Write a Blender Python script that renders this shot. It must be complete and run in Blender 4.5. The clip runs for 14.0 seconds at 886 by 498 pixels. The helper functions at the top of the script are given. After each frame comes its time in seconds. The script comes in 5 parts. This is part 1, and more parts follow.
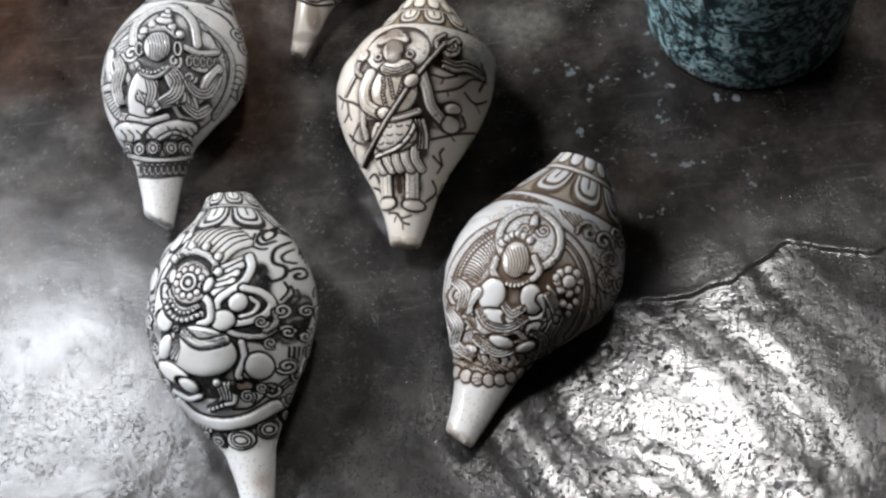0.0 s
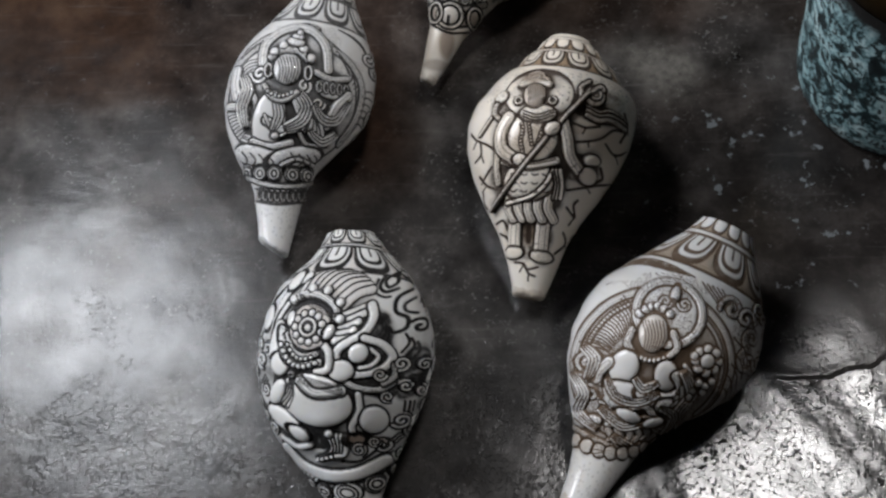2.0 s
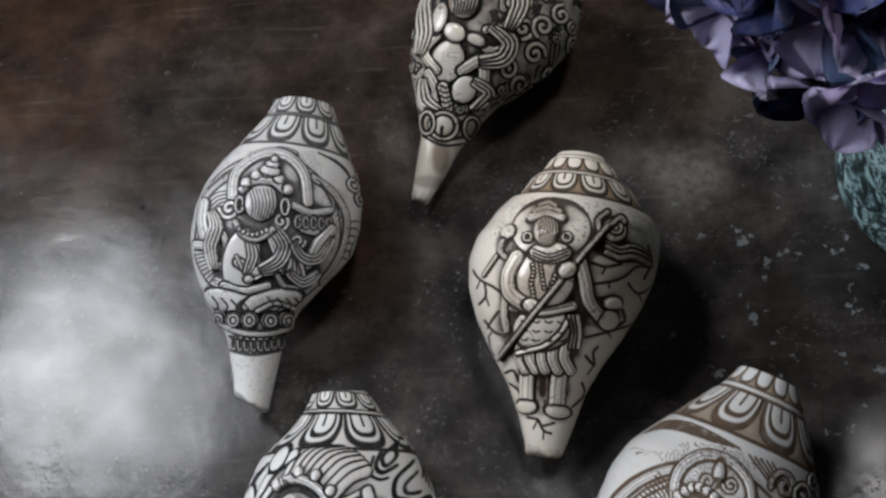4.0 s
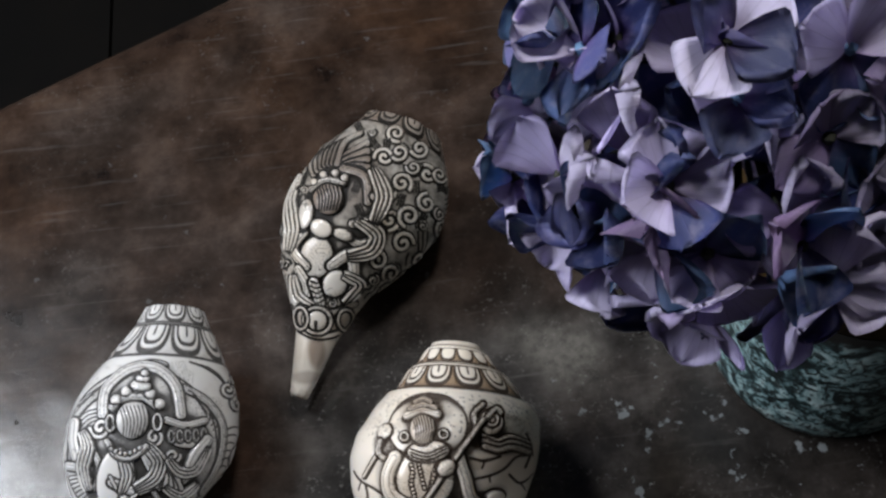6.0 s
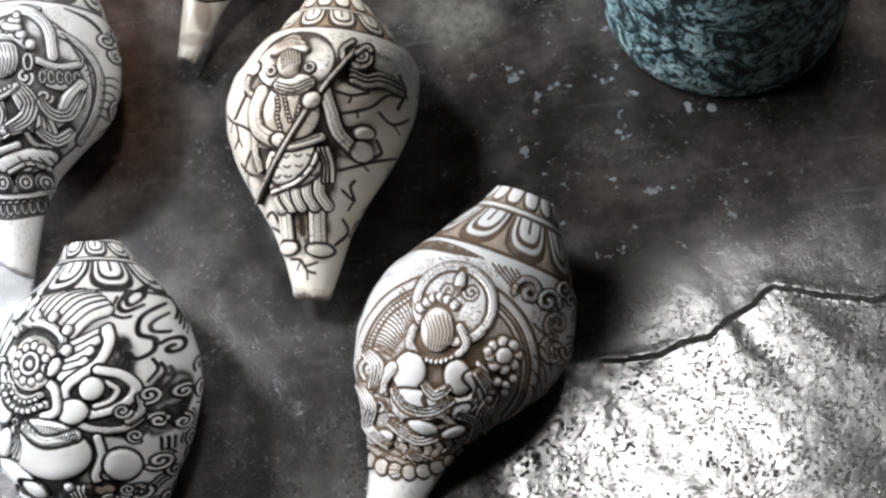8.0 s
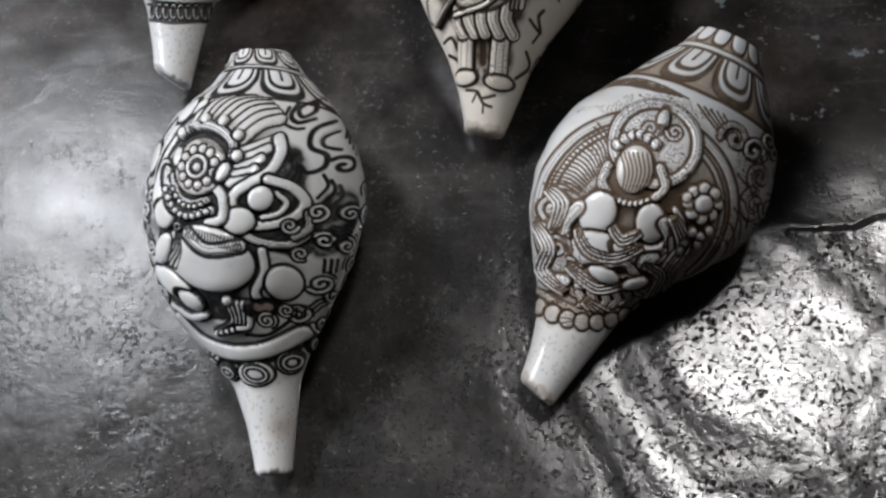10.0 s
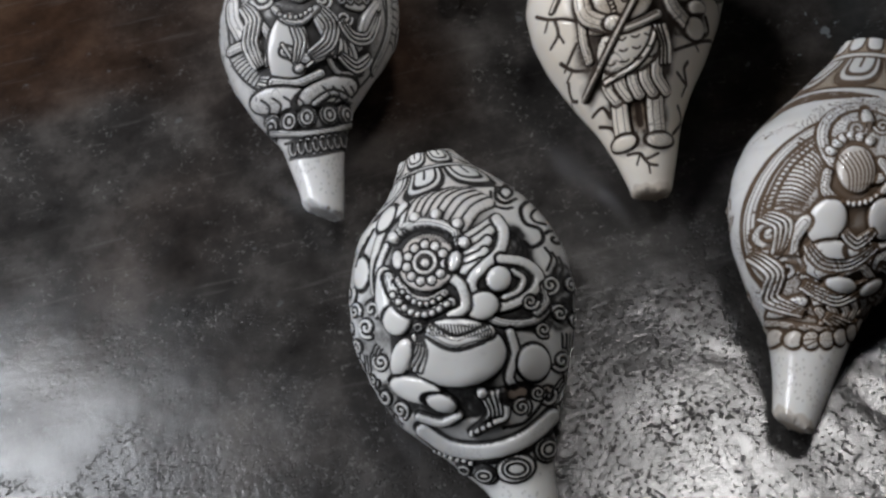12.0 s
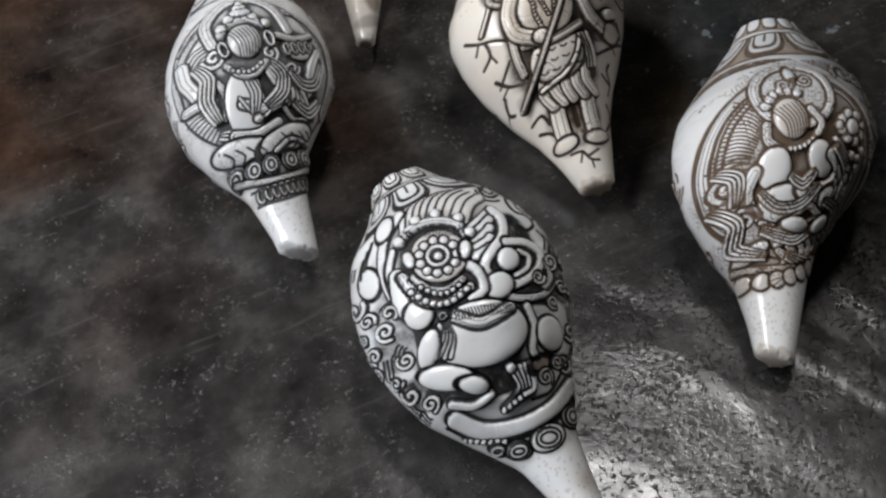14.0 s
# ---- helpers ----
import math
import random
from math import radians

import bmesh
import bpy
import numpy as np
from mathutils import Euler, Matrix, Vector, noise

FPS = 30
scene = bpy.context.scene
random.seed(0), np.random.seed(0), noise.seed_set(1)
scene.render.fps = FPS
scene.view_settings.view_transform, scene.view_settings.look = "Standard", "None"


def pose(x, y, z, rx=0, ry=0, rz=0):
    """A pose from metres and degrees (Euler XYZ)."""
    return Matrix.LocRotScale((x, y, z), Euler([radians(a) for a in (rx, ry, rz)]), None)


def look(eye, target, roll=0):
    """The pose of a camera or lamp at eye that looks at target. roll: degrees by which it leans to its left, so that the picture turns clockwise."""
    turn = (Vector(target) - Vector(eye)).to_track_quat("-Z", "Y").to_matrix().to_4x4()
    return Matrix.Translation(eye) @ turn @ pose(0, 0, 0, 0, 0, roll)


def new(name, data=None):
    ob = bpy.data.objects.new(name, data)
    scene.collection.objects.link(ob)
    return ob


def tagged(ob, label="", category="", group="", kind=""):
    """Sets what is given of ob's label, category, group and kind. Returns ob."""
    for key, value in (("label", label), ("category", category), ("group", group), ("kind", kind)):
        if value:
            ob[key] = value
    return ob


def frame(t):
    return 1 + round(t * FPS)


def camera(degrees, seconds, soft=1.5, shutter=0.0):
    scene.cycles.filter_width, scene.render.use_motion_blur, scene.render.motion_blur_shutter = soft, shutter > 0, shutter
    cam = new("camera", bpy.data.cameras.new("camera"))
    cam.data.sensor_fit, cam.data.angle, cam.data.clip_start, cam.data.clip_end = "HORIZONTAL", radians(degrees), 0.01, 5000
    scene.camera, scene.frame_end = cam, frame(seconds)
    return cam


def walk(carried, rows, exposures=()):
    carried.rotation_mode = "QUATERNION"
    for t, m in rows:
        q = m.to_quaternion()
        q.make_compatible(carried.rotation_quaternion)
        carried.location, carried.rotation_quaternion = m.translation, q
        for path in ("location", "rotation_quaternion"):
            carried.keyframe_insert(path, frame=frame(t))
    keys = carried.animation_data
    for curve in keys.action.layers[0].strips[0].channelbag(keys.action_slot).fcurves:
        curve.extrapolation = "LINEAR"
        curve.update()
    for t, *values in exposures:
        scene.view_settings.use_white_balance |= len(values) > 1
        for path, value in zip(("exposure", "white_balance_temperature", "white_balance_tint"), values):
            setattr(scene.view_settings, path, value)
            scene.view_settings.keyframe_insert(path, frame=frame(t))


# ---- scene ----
cam = camera(37.3, 14.0, soft=2.6)
PATH = [
    (0, (0.063, 0.093, 0.617), (-0.056, 0.995, -1.163), -12.7),
    (0.5, (0.053, 0.102, 0.608), (-0.1, 0.959, -1.192), -13.4),
    (1, (0.043, 0.113, 0.611), (-0.165, 0.922, -1.206), -15.0),
    (1.5, (0.039, 0.125, 0.608), (-0.189, 0.965, -1.192), -15.3),
    (2, (0.028, 0.143, 0.611), (-0.176, 1.006, -1.182), -13.2),
    (2.2, (0.029, 0.148, 0.611), (-0.182, 1.023, -1.175), -13.3),
    (4.3, (0.014, 0.258, 0.566), (-0.157, 1.11, -1.236), -13.9),
    (4.5, (0.015, 0.269, 0.567), (-0.152, 1.117, -1.236), -14.3),
    (5, (0.027, 0.28, 0.572), (-0.128, 1.192, -1.201), -14.0),
    (5.5, (0.032, 0.281, 0.577), (-0.065, 1.266, -1.161), -11.3),
    (6, (0.037, 0.27, 0.581), (0.001, 1.279, -1.145), -9.1),
    (6.5, (0.056, 0.255, 0.584), (0.027, 1.28, -1.134), -9.3),
    (7, (0.08, 0.222, 0.576), (0.048, 1.208, -1.164), -10.2),
    (7.5, (0.088, 0.194, 0.546), (0.02, 1.108, -1.232), -12.3),
    (8, (0.091, 0.184, 0.526), (-0.015, 1.015, -1.29), -13.4),
    (8.5, (0.093, 0.171, 0.511), (-0.035, 0.935, -1.333), -14.2),
    (9, (0.081, 0.169, 0.501), (-0.092, 0.882, -1.36), -16.4),
    (9.2, (0.069, 0.167, 0.496), (-0.114, 0.871, -1.368), -16.1),
    (11.3, (-0.017, 0.187, 0.48), (-0.276, 0.992, -1.333), -17.5),
    (11.5, (-0.039, 0.176, 0.475), (-0.201, 1.044, -1.319), -15.7),
    (12, (-0.087, 0.145, 0.471), (-0.074, 1.127, -1.272), -13.7),
    (12.5, (-0.107, 0.134, 0.481), (0.033, 1.143, -1.24), -11.5),
    (13, (-0.111, 0.132, 0.476), (0.114, 1.172, -1.218), -10.4),
    (13.5, (-0.135, 0.134, 0.47), (0.183, 1.158, -1.218), -7.5),
    (14, (-0.185, 0.112, 0.476), (0.222, 1.163, -1.176), -5.8),
]
walk(cam, [(t, look(eye, target, roll)) for t, eye, target, roll in PATH], [(0, 0.55), (0.6, 0.38), (1.2, 0.32), (2.0, -0.05), (4.3, -0.2), (5.0, -0.25), (5.5, -0.05), (6.5, 0.5), (7.0, 0.95), (7.5, 1.08), (8.0, 1.05), (9.0, 0.68), (11.3, -0.25), (12.5, -0.2), (13.5, 0.03), (14, 0.12)])

# ---- world and light ----
world = bpy.data.worlds.new("world")
scene.world = world
world.use_nodes = True
wn = world.node_tree.nodes
sky = wn.new("ShaderNodeTexSky")
sky.sky_type = "NISHITA"
sky.sun_disc = False
sky.sun_elevation = radians(38)
sky.sun_rotation = radians(-70)
wn["Background"].inputs["Strength"].default_value = 0.1
world.node_tree.links.new(sky.outputs["Color"], wn["Background"].inputs["Color"])


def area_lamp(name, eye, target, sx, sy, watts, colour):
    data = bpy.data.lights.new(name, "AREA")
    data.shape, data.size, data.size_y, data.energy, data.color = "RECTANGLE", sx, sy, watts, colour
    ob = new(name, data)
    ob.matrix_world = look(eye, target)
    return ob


# daylight through one roof light and through the window in the west wall
area_lamp("roof_light_daylight", (0.36, 0.87, 1.84), (0.36, 0.87, 0.0), 0.24, 0.24, 13.0, (1.0, 0.98, 0.97))
# added overhead lamp, no source seen: brightens the table's left side
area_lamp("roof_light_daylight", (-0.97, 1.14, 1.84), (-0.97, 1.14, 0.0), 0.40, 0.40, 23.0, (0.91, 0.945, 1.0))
area_lamp("window_daylight", (-1.92, 0.75, 1.15), (0.0, 0.45, 0.0), 1.1, 1.1, 32.0, (0.89, 0.925, 1.0))
scene.view_settings.exposure = 0.0


# ---- materials ----
def material(name, base=(0.5, 0.5, 0.5), rough=0.5, metal=0.0):
    mat = bpy.data.materials.new(name)
    mat.use_nodes = True
    b = mat.node_tree.nodes["Principled BSDF"]
    b.inputs["Base Color"].default_value = (*base, 1)
    b.inputs["Roughness"].default_value = rough
    b.inputs["Metallic"].default_value = metal
    return mat, b


class Nodes:
    """Short forms for building a node tree."""

    def __init__(self, mat):
        self.tree = mat.node_tree
        self.coord = self.add("ShaderNodeTexCoord").outputs["Object"]

    def add(self, kind, **inputs):
        n = self.tree.nodes.new(kind)
        for key, value in inputs.items():
            self.put(n.inputs[key.replace("_", " ")], value)
        return n

    def put(self, socket, value):
        if isinstance(value, bpy.types.NodeSocket):
            self.tree.links.new(value, socket)
        else:
            socket.default_value = value

    def noise(self, scale, detail=6, rough=0.6, vector=None, distortion=0.0):
        n = self.add("ShaderNodeTexNoise", Scale=scale, Detail=detail, Roughness=rough, Distortion=distortion)
        self.put(n.inputs["Vector"], vector or self.coord)
        return n.outputs["Fac"]

    def voronoi(self, scale, feature="F1", vector=None):
        n = self.add("ShaderNodeTexVoronoi", Scale=scale)
        n.feature = feature
        self.put(n.inputs["Vector"], vector or self.coord)
        return n.outputs["Distance"]

    def ramp(self, fac, *stops):
        n = self.add("ShaderNodeValToRGB", Fac=fac)
        e = n.color_ramp.elements
        while len(e) < len(stops):
            e.new(0.5)
        for el, (p, c) in zip(e, stops):
            el.position = p
            el.color = (*c, 1) if isinstance(c, tuple) else (c, c, c, 1)
        return n.outputs["Color"]

    def mix(self, fac, a, b, blend="MIX"):
        n = self.tree.nodes.new("ShaderNodeMix")
        n.data_type, n.blend_type = "RGBA", blend
        for socket, value in zip((n.inputs[0], n.inputs[6], n.inputs[7]), (fac, a, b)):
            if isinstance(value, tuple):
                value = (*value, 1)
            self.put(socket, value)
        return n.outputs[2]

    def math(self, op, a, b=0.0):
        n = self.tree.nodes.new("ShaderNodeMath")
        n.operation = op
        self.put(n.inputs[0], a)
        self.put(n.inputs[1], b)
        return n.outputs[0]

    def attribute(self, name):
        n = self.add("ShaderNodeAttribute")
        n.attribute_name = name
        return n.outputs["Fac"]

    def random(self):
        return self.add("ShaderNodeObjectInfo").outputs["Random"]

    def bump(self, b, height, strength, distance):
        n = self.add("ShaderNodeBump", Strength=strength, Distance=distance, Height=height)
        last = b.inputs["Normal"].links
        if last:
            self.put(n.inputs["Normal"], last[0].from_socket)
        self.put(b.inputs["Normal"], n.outputs["Normal"])


def table_material():
    mat, b = material("dark_worn_plaster")
    g = Nodes(mat)
    large, mid, fine = g.noise(5, 4), g.noise(24, 8, 0.68), g.noise(170, 8, 0.7)
    coarse = g.attribute("coarse")
    grey = g.ramp(mid, (0.30, (0.007, 0.0061, 0.0057)), (0.50, (0.032, 0.0292, 0.0272)), (0.72, (0.094, 0.086, 0.080)))
    brown = g.ramp(mid, (0.30, (0.008, 0.0045, 0.0035)), (0.55, (0.040, 0.022, 0.014)), (0.8, (0.085, 0.050, 0.030)))
    far = g.attribute("brown")
    col = g.mix(g.math("MULTIPLY", far, g.ramp(large, (0.35, 0.35), (0.6, 1.0))), grey, brown)
    sand = g.ramp(fine, (0.35, (0.013, 0.0125, 0.0115)), (0.62, (0.050, 0.048, 0.045)))
    col = g.mix(g.math("MULTIPLY", coarse, 0.8), col, sand)
    # paler patch of the tabletop beside the vase
    area_mask = g.math("MULTIPLY", g.attribute("paler"), g.ramp(fine, (0.35, 0.25), (0.6, 0.9)))
    col = g.mix(area_mask, col, (0.125, 0.118, 0.104))
    # lime specks, dust and scratches
    specks = g.ramp(g.math("ADD", g.noise(105, 4, 0.6), g.math("MULTIPLY", g.attribute("specks"), 0.07)), (0.685, 0.0), (0.72, 1.0))
    col = g.mix(g.math("MULTIPLY", specks, g.math("ADD", g.math("MULTIPLY", g.attribute("specks"), 0.6), 0.12)), col, (0.27, 0.29, 0.30))
    dust = g.ramp(g.noise(430, 3, 0.7), (0.58, 0.0), (0.68, 1.0))
    dust = g.math("MULTIPLY", dust, g.ramp(g.noise(40, 3), (0.46, 0.0), (0.58, 1.0)))
    col = g.mix(g.math("MULTIPLY", dust, g.math("SUBTRACT", 0.62, g.math("MULTIPLY", far, 0.5))), col, (0.17, 0.165, 0.155))
    scratch_map = g.add("ShaderNodeMapping", Vector=g.coord, Rotation=(0, 0, 0.5), Scale=(20, 260, 1))
    scratch = g.ramp(g.noise(1.0, 4, 0.55, scratch_map.outputs[0]), (0.60, 0.0), (0.72, 1.0))
    col = g.mix(g.math("MULTIPLY", scratch, 0.13), col, (0.20, 0.19, 0.18))
    warp = g.add("ShaderNodeMix")
    warp.data_type = "VECTOR"
    g.put(warp.inputs[0], 0.0025)
    g.put(warp.inputs[4], g.coord)
    g.put(warp.inputs[5], g.add("ShaderNodeTexNoise", Vector=g.coord, Scale=400.0).outputs["Color"])
    hole = g.math("MULTIPLY", g.voronoi(480, "F1", warp.outputs[1]), 0.6)
    pits = g.ramp(g.math("ADD", hole, g.math("MULTIPLY", g.noise(75, 4), 0.5)), (0.385, 1.0), (0.445, 0.0))
    pits = g.math("MULTIPLY", pits, g.math("MULTIPLY", g.attribute("pitted"), g.math("ADD", 0.25, g.math("MULTIPLY", coarse, 0.75))))
    col = g.mix(g.math("MULTIPLY", pits, 0.9), col, (0.008, 0.007, 0.006))
    g.put(b.inputs["Base Color"], col)
    rough = g.ramp(g.noise(40, 5), (0.3, 0.14), (0.7, 0.23))
    g.put(b.inputs["Roughness"], g.mix(pits, g.math("SUBTRACT", rough, g.math("MULTIPLY", coarse, 0.01)), (0.85, 0.85, 0.85)))
    b.inputs["IOR"].default_value = 1.62
    level = g.mix(pits, g.mix(coarse, (0.20, 0.20, 0.20), (0.46, 0.46, 0.46)), (0.02, 0.02, 0.02))
    g.put(b.inputs["Specular IOR Level"], level)
    g.bump(b, g.noise(14, 5), 0.25, 0.002)
    g.bump(b, fine, 0.13, 0.0007)
    g.bump(b, g.math("MULTIPLY", g.noise(130, 3, 0.55), coarse), 0.16, 0.0011)
    g.bump(b, g.math("MULTIPLY", g.noise(340, 3, 0.6), coarse), 0.22, 0.0003)
    g.bump(b, g.math("MULTIPLY", pits, -1.0), 0.8, 0.0008)
    dents = g.ramp(g.noise(420, 2, 0.5), (0.36, 0.0), (0.48, 1.0))
    g.bump(b, g.math("MULTIPLY", dents, g.attribute("pitted")), 0.12, 0.0003)
    return mat


def shell_material(name, ivory, tan, ink, wash_tint):
    mat, b = material(name)
    g = Nodes(mat)
    base = g.ramp(g.noise(30, 5), (0.3, ivory), (0.8, tan))
    base = g.mix(g.ramp(g.noise(9, 3), (0.45, 0.0), (0.75, 0.55)), base, tan)
    base = g.mix(g.attribute("wash"), base, wash_tint)
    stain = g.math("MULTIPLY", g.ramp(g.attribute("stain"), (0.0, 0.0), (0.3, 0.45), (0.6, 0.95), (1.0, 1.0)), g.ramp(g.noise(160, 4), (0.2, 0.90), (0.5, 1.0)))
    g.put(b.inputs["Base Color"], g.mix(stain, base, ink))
    polish = g.ramp(g.noise(80, 4), (0.3, 0.10), (0.7, 0.22))
    g.put(b.inputs["Roughness"], g.mix(stain, polish, (0.6, 0.6, 0.6)))
    g.put(b.inputs["Specular IOR Level"], g.mix(stain, (0.75, 0.75, 0.75), (0.15, 0.15, 0.15)))
    b.inputs["Subsurface Weight"].default_value = 0.12
    b.inputs["Subsurface Radius"].default_value = (0.004, 0.003, 0.002)
    g.bump(b, g.noise(500, 3), 0.08, 0.0006)
    return mat


def verdigris_material():
    mat, b = material("verdigris_patina")
    g = Nodes(mat)
    wobble = g.add("ShaderNodeMapping", Vector=g.coord, Scale=(1, 1, 0.8), Rotation=(0.5, 0.4, 0.3))
    n = g.noise(60, 8, 0.62, wobble.outputs[0], 1.6)
    veins = g.noise(130, 5, 0.6, None, 2.2)
    col = g.ramp(n, (0.34, (0.006, 0.012, 0.014)), (0.43, (0.022, 0.05, 0.054)), (0.51, (0.27, 0.44, 0.46)), (0.66, (0.56, 0.72, 0.72)))
    col = g.mix(g.ramp(veins, (0.44, 0.92), (0.51, 0.0)), col, (0.008, 0.013, 0.014))
    top = g.add("ShaderNodeSeparateXYZ", Vector=g.coord).outputs["Z"]
    rim = g.ramp(g.math("ADD", top, g.math("MULTIPLY", g.noise(50, 4), 0.03)), (0.110, 0.0), (0.121, 1.0))
    col = g.mix(rim, col, (0.006, 0.005, 0.004))
    g.put(b.inputs["Base Color"], col)
    g.put(b.inputs["Roughness"], g.mix(rim, (0.55, 0.55, 0.55), (0.8, 0.8, 0.8)))
    g.bump(b, n, 0.4, 0.002)
    return mat


def brass_material():
    mat, b = material("aged_brass", metal=1.0)
    g = Nodes(mat)
    n = g.noise(22, 6)
    col = g.ramp(n, (0.3, (0.07, 0.040, 0.016)), (0.55, (0.26, 0.165, 0.065)), (0.8, (0.45, 0.30, 0.12)))
    top = g.add("ShaderNodeSeparateXYZ", Vector=g.coord).outputs["Z"]
    edge = g.ramp(g.math("ADD", top, g.math("MULTIPLY", g.noise(60, 4), 0.03)), (0.124, 1.0), (0.168, 0.0))
    g.put(b.inputs["Base Color"], g.mix(edge, col, (0.012, 0.007, 0.004)))
    g.put(b.inputs["Roughness"], g.ramp(g.noise(70, 5), (0.3, 0.42), (0.7, 0.62)))
    g.bump(b, g.noise(190, 4), 0.12, 0.001)
    return mat


def petal_material():
    mat, b = material("hydrangea_petal", rough=0.62)
    g = Nodes(mat)
    r = g.random()
    col = g.ramp(r, (0.0, (0.56, 0.51, 0.74)), (0.25, (0.70, 0.65, 0.83)), (0.48, (0.50, 0.45, 0.70)), (0.56, (0.14, 0.14, 0.36)), (0.60, (0.030, 0.042, 0.16)), (0.74, (0.025, 0.040, 0.15)), (0.84, (0.10, 0.20, 0.36)), (0.92, (0.10, 0.035, 0.12)), (1.0, (0.50, 0.43, 0.68)))
    uvw = g.add("ShaderNodeSeparateXYZ", Vector=g.coord)
    across = g.math("DIVIDE", uvw.outputs["X"], g.math("ADD", uvw.outputs["Y"], 0.004))
    veins = g.math("ABSOLUTE", g.math("SINE", g.math("MULTIPLY", across, 17.0)))
    vein = g.ramp(veins, (0.0, 1.0), (0.25, 0.0))
    col = g.mix(g.math("MULTIPLY", vein, 0.22), col, (0.10, 0.08, 0.20))
    throat = g.ramp(uvw.outputs["Y"], (0.0, 1.0), (0.008, 0.0))
    col = g.mix(g.math("MULTIPLY", throat, 0.5), col, (0.20, 0.10, 0.30))
    col = g.mix(g.ramp(g.noise(220, 4), (0.5, 0.0), (0.8, 0.35)), col, (0.42, 0.38, 0.48))
    g.put(b.inputs["Base Color"], col)
    b.inputs["Subsurface Weight"].default_value = 0.15
    b.inputs["Subsurface Radius"].default_value = (0.002, 0.002, 0.002)
    g.bump(b, vein, 0.25, 0.0006)
    return mat


def speckled(name, low, high, scale, rough, depth=0.002):
    mat, b = material(name, rough=rough)
    g = Nodes(mat)
    g.put(b.inputs["Base Color"], g.mix(g.ramp(g.noise(scale * 6, 4), (0.35, 0.0), (0.7, 0.4)), g.ramp(g.noise(scale, 6), (0.3, low), (0.7, high)), low))
    g.bump(b, g.noise(scale * 8, 5), 0.3, depth)
    return mat


M_TABLE = table_material()
M_VERDIGRIS, M_BRASS, M_PETAL = verdigris_material(), brass_material(), petal_material()
M_STEM = speckled("dry_stem", (0.012, 0.014, 0.008), (0.03, 0.03, 0.016), 90, 0.7)
M_BUD = speckled("blue_bud", (0.10, 0.22, 0.42), (0.25, 0.42, 0.60), 200, 0.5)
M_WALL = speckled("dark_plaster_wall", (0.045, 0.040, 0.036), (0.075, 0.068, 0.06), 3, 0.9)
M_FLOOR = speckled("dark_floor_boards", (0.002, 0.002, 0.002), (0.005, 0.004, 0.003), 4, 0.8)
M_FLOOR.node_tree.nodes["Principled BSDF"].inputs["Specular IOR Level"].default_value = 0.1
M_WOOD = speckled("table_leg_wood", (0.03, 0.018, 0.010), (0.07, 0.042, 0.024), 12, 0.6)
M_FRAME = speckled("window_frame_paint", (0.20, 0.19, 0.17), (0.30, 0.28, 0.26), 8, 0.6)
M_MOUTH = speckled("dark_vase_lining", (0.006, 0.005, 0.004), (0.014, 0.011, 0.008), 30, 0.8)
M_SHELLS = {
    "wrathful": shell_material("white_shell_black_stain", (0.80, 0.81, 0.81), (0.74, 0.72, 0.68), (0.006, 0.005, 0.005), (0.36, 0.27, 0.21)),
    "medallion": shell_material("white_shell_brown_stain", (0.80, 0.80, 0.80), (0.72, 0.69, 0.64), (0.100, 0.064, 0.039), (0.30, 0.22, 0.14)),
    "veined": shell_material("cream_shell_dark_stain", (0.81, 0.76, 0.69), (0.73, 0.64, 0.52), (0.036, 0.023, 0.016), (0.33, 0.24, 0.16)),
    "grey": shell_material("grey_white_shell_stain", (0.76, 0.76, 0.76), (0.68, 0.66, 0.63), (0.052, 0.050, 0.049), (0.26, 0.25, 0.24)),
    "dense": shell_material("tan_shell_black_stain", (0.70, 0.68, 0.64), (0.52, 0.44, 0.34), (0.008, 0.007, 0.006), (0.17, 0.12, 0.09)),
}


# ---- building helpers ----
def part(name, bm, mat, parent, label=""):
    """A bmesh as one mesh object under a thing or a part."""
    me = bpy.data.meshes.new(name)
    bm.to_mesh(me)
    bm.free()
    me.materials.append(mat)
    ob = new(name, me)
    ob.parent = parent
    return tagged(ob, label)


def box(bm, x0, x1, y0, y1, z0, z1, bevel=0.0):
    made = bmesh.ops.create_cube(bm, size=1.0, matrix=Matrix.Translation(((x0 + x1) / 2, (y0 + y1) / 2, (z0 + z1) / 2)) @ Matrix.Diagonal((x1 - x0, y1 - y0, z1 - z0, 1)))
    if bevel:
        edges = {e for v in made["verts"] for e in v.link_edges}
        bmesh.ops.bevel(bm, geom=list(edges), offset=bevel, segments=2, affect="EDGES")


def boxes(*dims, bevel=0.0):
    bm = bmesh.new()
    for d in dims:
        box(bm, *d, bevel=bevel)
    return bm


def lathe(profile, steps=96):
    bm = bmesh.new()
    rings = []
    for r, z in profile:
        if r < 1e-6:
            rings.append([bm.verts.new((0, 0, z))])
        else:
            rings.append([bm.verts.new((r * math.cos(a), r * math.sin(a), z)) for a in np.linspace(0, 2 * math.pi, steps, endpoint=False)])
    for a, b in zip(rings, rings[1:]):
        for k in range(steps):
            m = (k + 1) % steps
            quad = [a[k % len(a)], a[m % len(a)], b[m % len(b)], b[k % len(b)]]
            quad = list(dict.fromkeys(quad))
            if len(quad) > 2:
                bm.faces.new(quad)
    for face in bm.faces:
        face.smooth = True
    return bm


